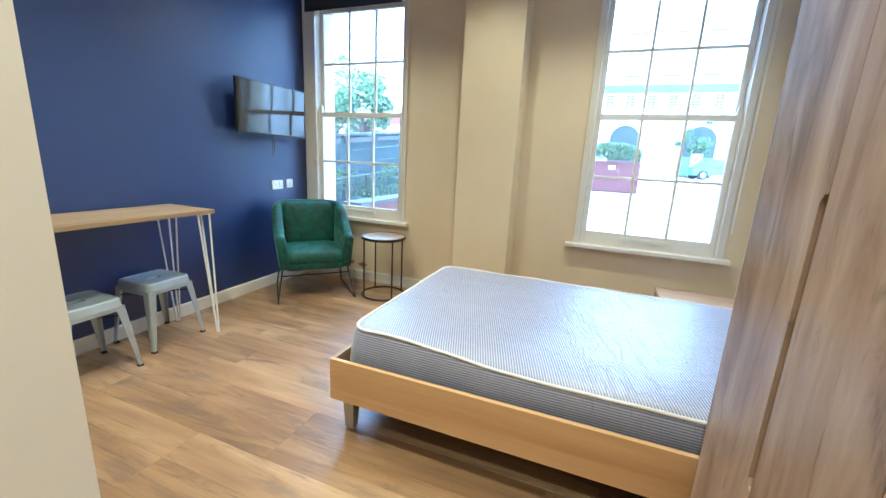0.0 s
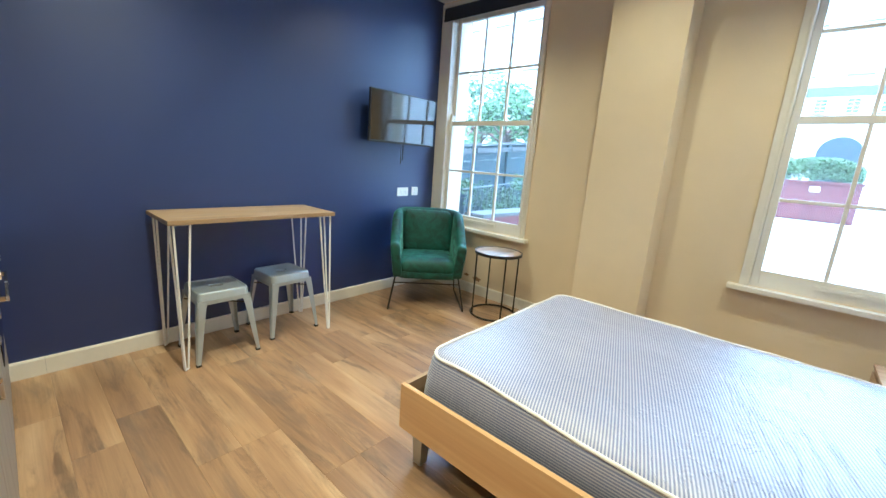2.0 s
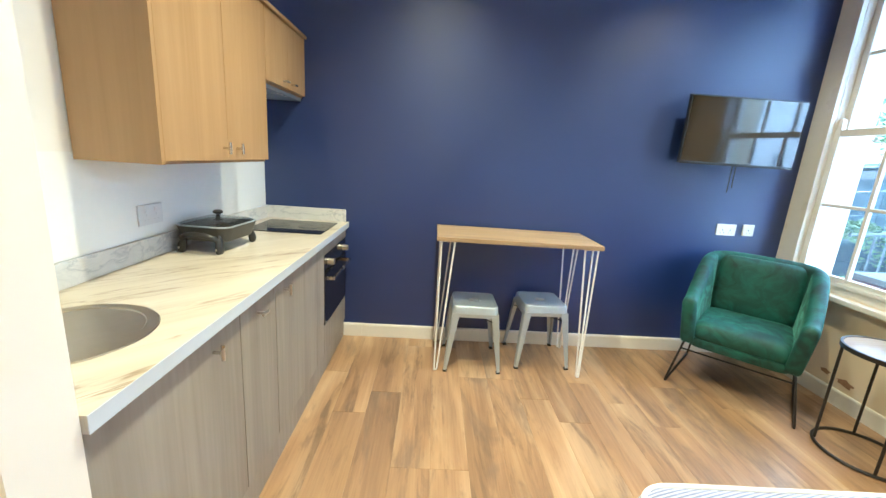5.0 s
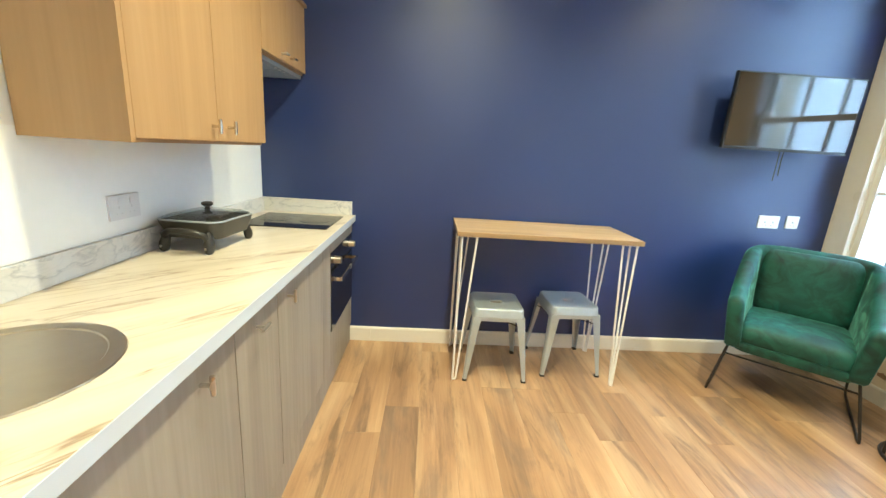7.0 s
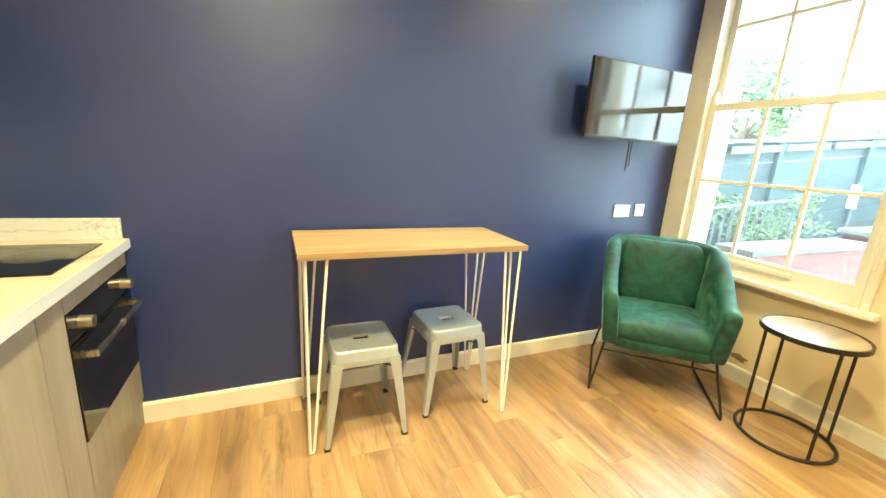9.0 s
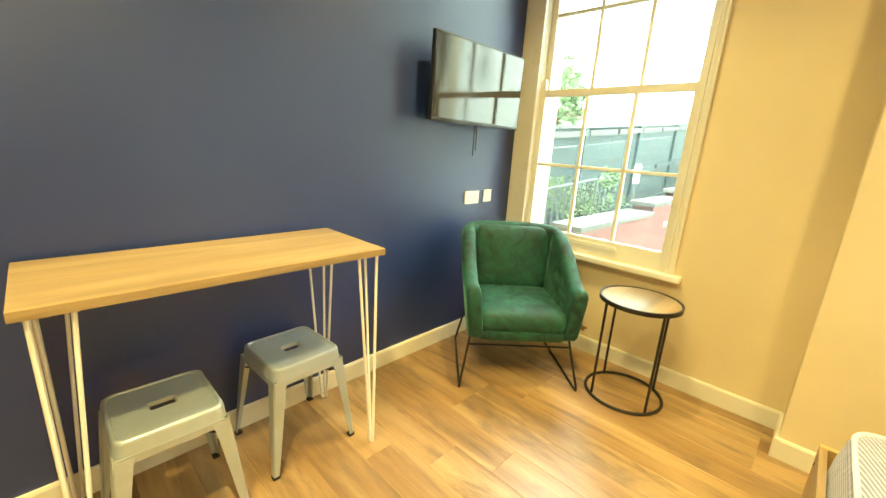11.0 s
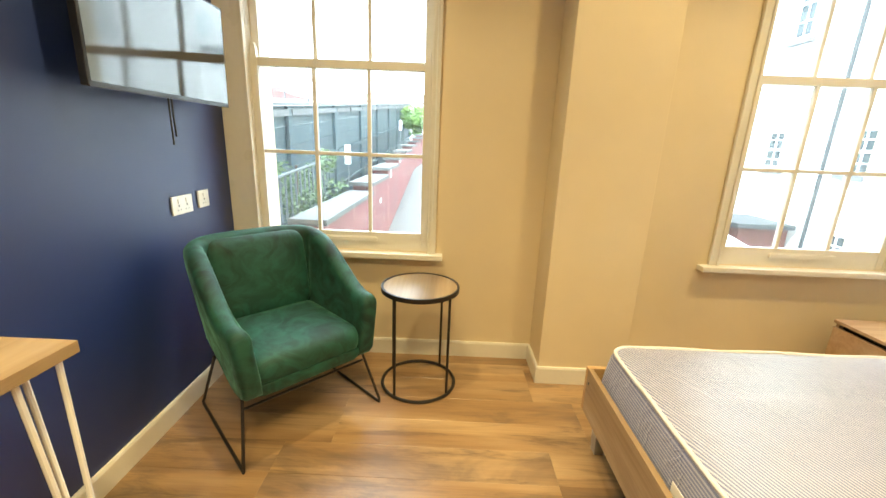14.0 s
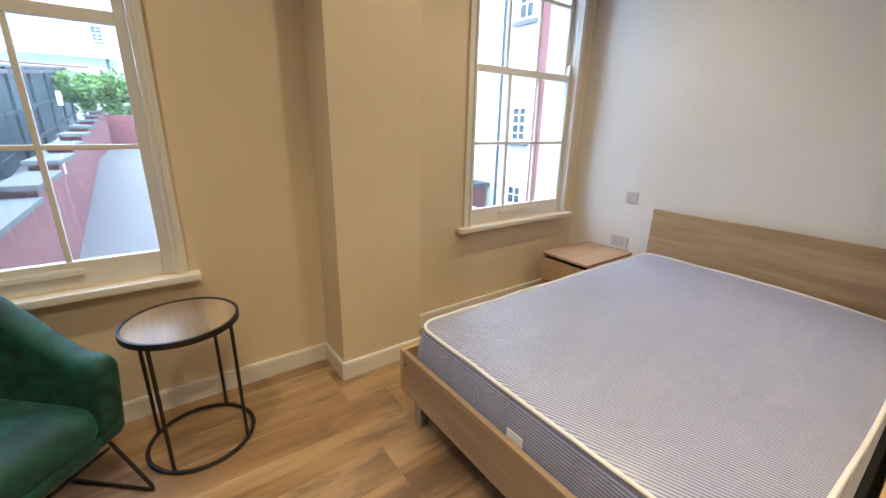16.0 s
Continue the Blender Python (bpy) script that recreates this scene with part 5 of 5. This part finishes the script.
part("drainpipe", rod(bmesh.new(), (-0.09, 4.6, 0), (-0.09, 4.6, 12.9), 0.035, 10), DARKSLATE, side, "grey drainpipe", True)
part("drainpipe", rod(bmesh.new(), (-0.09, 7.6, 1.5), (-0.09, 7.6, 13), 0.035, 10), DARKSLATE, side, "grey drainpipe", True)
shed = thing("low_outbuilding", "low red brick outbuilding with a slate capped parapet", "outbuilding", (3.05, 11.5, -1.3))
part("wall", B(0, 1.0, 0, 1.2, 0, 1.2), BROWNBRICK, shed)
part("roof", B(-0.08, 1.08, -0.08, 1.28, 1.2, 1.3, 0.02), DARKSLATE, shed, "dark slate cap")

# far buildings
far = thing("far_building", "long pale building with rows of windows across the square", "building", (6, 42, 0.7))
part("wall", B(-16, 26, 0, 8, 0, 15), RENDER, far, "pale rendered wall")
part("band", B(-16, 26, -0.15, 0, 6.9, 7.5), COPING, far, "stone band")
part("cornice", B(-16.3, 26.3, -0.4, 0, 14.6, 15.1), COPING, far, "stone cornice")
for k in range(14):
    for zz_, pane_ in ((8.3, PALEGLASS), (11.6, PALEGLASS)):
        far_window(far, pose(-14.5 + 2.9 * k, -0.01, zz_), 1.2, 1.9, glazing=pane_)
for k in range(20):
    far_window(far, pose(-15.65 + 1.65 * k, -0.01, 5.75), 0.72, 1.0, glazing=FARGLASS)
# arches are flat dark plates on the wall, with painted-in shade
for k in range(4):
    bm = bmesh.new()
    loft(bm, [[(1.2 * math.cos(radians(a)), y_, 3.0 + 1.2 * math.sin(radians(a))) for a in range(0, 181, 15)] + [(-1.2, y_, 0), (1.2, y_, 0)] for y_ in (-0.06, -0.01)])
    part("archway", bm, ARCHSHADE, far, "arched entrance as a flat plate, its shade in the colour", turn=pose(-11.6 + 5.8 * k, 0, 0))
lane_end = thing("lane_end_building", "white building with a red brick band beyond the lane", "building", (-9, 27, 0.7))
part("wall", B(-16, 4.5, 0, 6, 0, 13), RENDER, lane_end, "white rendered wall")
part("band", B(-16, 4.5, -0.12, 0, 2.7, 3.3), REDMASONRY, lane_end, "red brick band")
part("roof", B(-16.3, 4.8, -0.3, 6.2, 13, 13.4), SLATE, lane_end, "slate roof edge")
for k in range(8):
    for zz_ in (0.6, 3.8, 7.0, 10.0):
        far_window(lane_end, pose(-14.5 + 2.5 * k, -0.01, zz_), 1.1, 1.7)
canopy = thing("canopy", "pale green pitched canopy roof on thin posts behind the fence", "canopy", (-6.6, 21.5, 0.7))
bm = bmesh.new()
loft(bm, [[(-3.2, -1.5, 2.4), (3.2, -1.5, 2.4), (3.2, 1.5, 2.4), (-3.2, 1.5, 2.4)], [(-0.1, -0.1, 3.5), (0.1, -0.1, 3.5), (0.1, 0.1, 3.5), (-0.1, 0.1, 3.5)]])
part("roof", bm, TIN, canopy, "pale green sheet roof")
for sx_ in (-3, 3):
    for sy_ in (-1.35, 1.35):
        part("post", rod(bmesh.new(), (sx_, sy_, 0), (sx_, sy_, 2.4), 0.04, 8), PIPEPAINT, canopy)

# planter in the square
pl = thing("planter", "red boarded planter box filled with a clipped green hedge", "planter", (-0.92, 13.78, ground_z(0, 13.78)))
for k in range(12):
    part("board", B(-0.66 + 0.11 * k, -0.66 + 0.11 * k + 0.104, -0.33, -0.30, 0.02, 0.74, 0.004), PLANTERRED, pl, "red stained upright board")
part("box", B(-0.66, 0.66, -0.30, 0.33, 0.0, 0.72), PLANTERRED, pl, "red timber planter box")
part("rim", B(-0.69, 0.69, -0.36, 0.36, 0.74, 0.79, 0.006), PLANTERRED, pl, "red timber rim")
part("label_plate", B(-0.08, 0.08, -0.338, -0.331, 0.58, 0.68, 0.003), WHITEPLASTIC, pl, "small white plate")
hr = random.Random(21)
hedge = bmesh.new()
for _ in range(4200):
    p = Vector((hr.uniform(-0.66, 0.66), hr.uniform(-0.3, 0.3), 0.76 + 0.50 * hr.random() ** 0.5))
    p.z -= 0.22 * (abs(p.x) / 0.66) ** 3
    a = Vector((hr.gauss(0, 1), hr.gauss(0, 1), hr.gauss(0, 1))).normalized() * 0.032
    b = a.orthogonal().normalized() * 0.016
    hedge.faces.new([hedge.verts.new(v) for v in (p - a, p + b, p + a, p - b)])
part("hedge", hedge, LEAF, pl, "clipped small leaved hedge")


def parked_car(x, y, turn, paint, label):
    c = thing("parked_car", label, "car", (x, y, ground_z(x, y)), turn, "cars parked in the square")
    bm = bmesh.new()
    prof = [(-2.0, 0.35), (-2.0, 0.8), (-1.75, 0.92), (-1.35, 1.4), (0.5, 1.45), (1.15, 0.98), (1.95, 0.82), (2.05, 0.35)]
    loft(bm, [[(x_, s * w, z) for x_, z in prof] for s, w in ((-1, 0.8), (-1, 0.86), (1, 0.86), (1, 0.8))])
    bmesh.ops.bevel(bm, geom=bm.edges[:], offset=0.05, segments=2, affect="EDGES")
    part("body", bm, paint, c, "painted car body", True)
    for s in (-1, 1):
        a, b = sorted((s * 0.845, s * 0.872))
        bm = bmesh.new()
        loft(bm, [[(x_, yy__, z) for x_, z in ((-1.4, 0.95), (-1.15, 1.33), (0.42, 1.36), (0.95, 0.97))] for yy__ in (a, b)])
        part("side_window", bm, DARKGLASS, c, "dark side glass")
        for wx in (-1.3, 1.3):
            wheel = part("wheel", rod(bmesh.new(), (wx, s * 0.7, 0.32), (wx, s * 0.89, 0.32), 0.32, 24), RUBBER, c, "black tyre", True)
            part("rim", rod(bmesh.new(), (wx, s * 0.885, 0.32), (wx, s * 0.897, 0.32), 0.19, 16), STEEL, wheel, "silver rim", True)


parked_car(6.4, 36, 12, CARPAINT, "teal parked car standing in the bright square")
parked_car(9.6, 35, 0, STEEL, "pale silver parked car standing beyond the teal one")
tree(5.2, 38.5, 0.7, 3.4, 1.0, 8, "small green street tree near the parked cars")
# invented panels that give body to unclear teal shapes in the square
teal_panels = thing("site_fence", "made-up row of pale teal panels for unclear shapes in the square", "fence", (3.0, 35.5, 0.7))
for k in range(4):
    part("panel", B(0.75 * k, 0.75 * k + 0.7, 0, 0.03, 0.25, 1.75 - 0.25 * (k % 2), 0.005), CARPAINT if k % 2 else TIN, teal_panels, "pale teal sheet panel")
    part("post", rod(bmesh.new(), (0.75 * k - 0.025, 0.015, 0), (0.75 * k - 0.025, 0.015, 1.95), 0.025, 8), PIPEPAINT, teal_panels, "thin grey post")
    part("foot", B(0.75 * k - 0.1, 0.75 * k + 0.05, -0.25, 0.28, 0, 0.1, 0.01), COPING, teal_panels, "grey concrete foot")


# floor planks, last of the large surfaces
struct("floor", B(WX - 0.2, EY + 0.1, 0.3, WY + 0.1, -0.1, -0.006), SHADEBLACK, label="floor under the planks")
floor_ob = bpy.data.objects["floor"]
PW, PL = 0.184, 1.22
plank_meshes = {}
rng = random.Random(4)
yy, row = 0.402, 0
while yy < WY - 0.001:
    y_end = min(yy + PW, WY - 0.001)
    xx = WCX + 0.001 - rng.choice((0.2, 0.41, 0.62, 0.83, 1.03))
    while xx < EY - 0.001:
        a, b = max(xx, WCX + 0.001), min(xx + PL, EY - 0.001)
        if b - a > 0.02:
            key = (round(b - a, 3), round(y_end - yy, 3))
            if key not in plank_meshes:
                bm = bmesh.new()
                hx, hy, g = (b - a) / 2, (y_end - yy) / 2, 0.0012
                loft(bm, [[(-hx, -hy, -0.006), (hx, -hy, -0.006), (hx, hy, -0.006), (-hx, hy, -0.006)], [(-hx, -hy, -g), (hx, -hy, -g), (hx, hy, -g), (-hx, hy, -g)], [(-hx + g, -hy + g, 0), (hx - g, -hy + g, 0), (hx - g, hy - g, 0), (-hx + g, hy - g, 0)]])
                mesh = bpy.data.meshes.new("plank")
                bmesh.ops.recalc_face_normals(bm, faces=bm.faces[:])
                bm.to_mesh(mesh)
                bm.free()
                mesh.materials.append(FLOOR)
                plank_meshes[key] = mesh
            p = new("plank", plank_meshes[key])
            p.location = ((a + b) / 2, (yy + y_end) / 2, 0)
            p.parent = floor_ob
        xx += PL
    yy = y_end
    row += 1
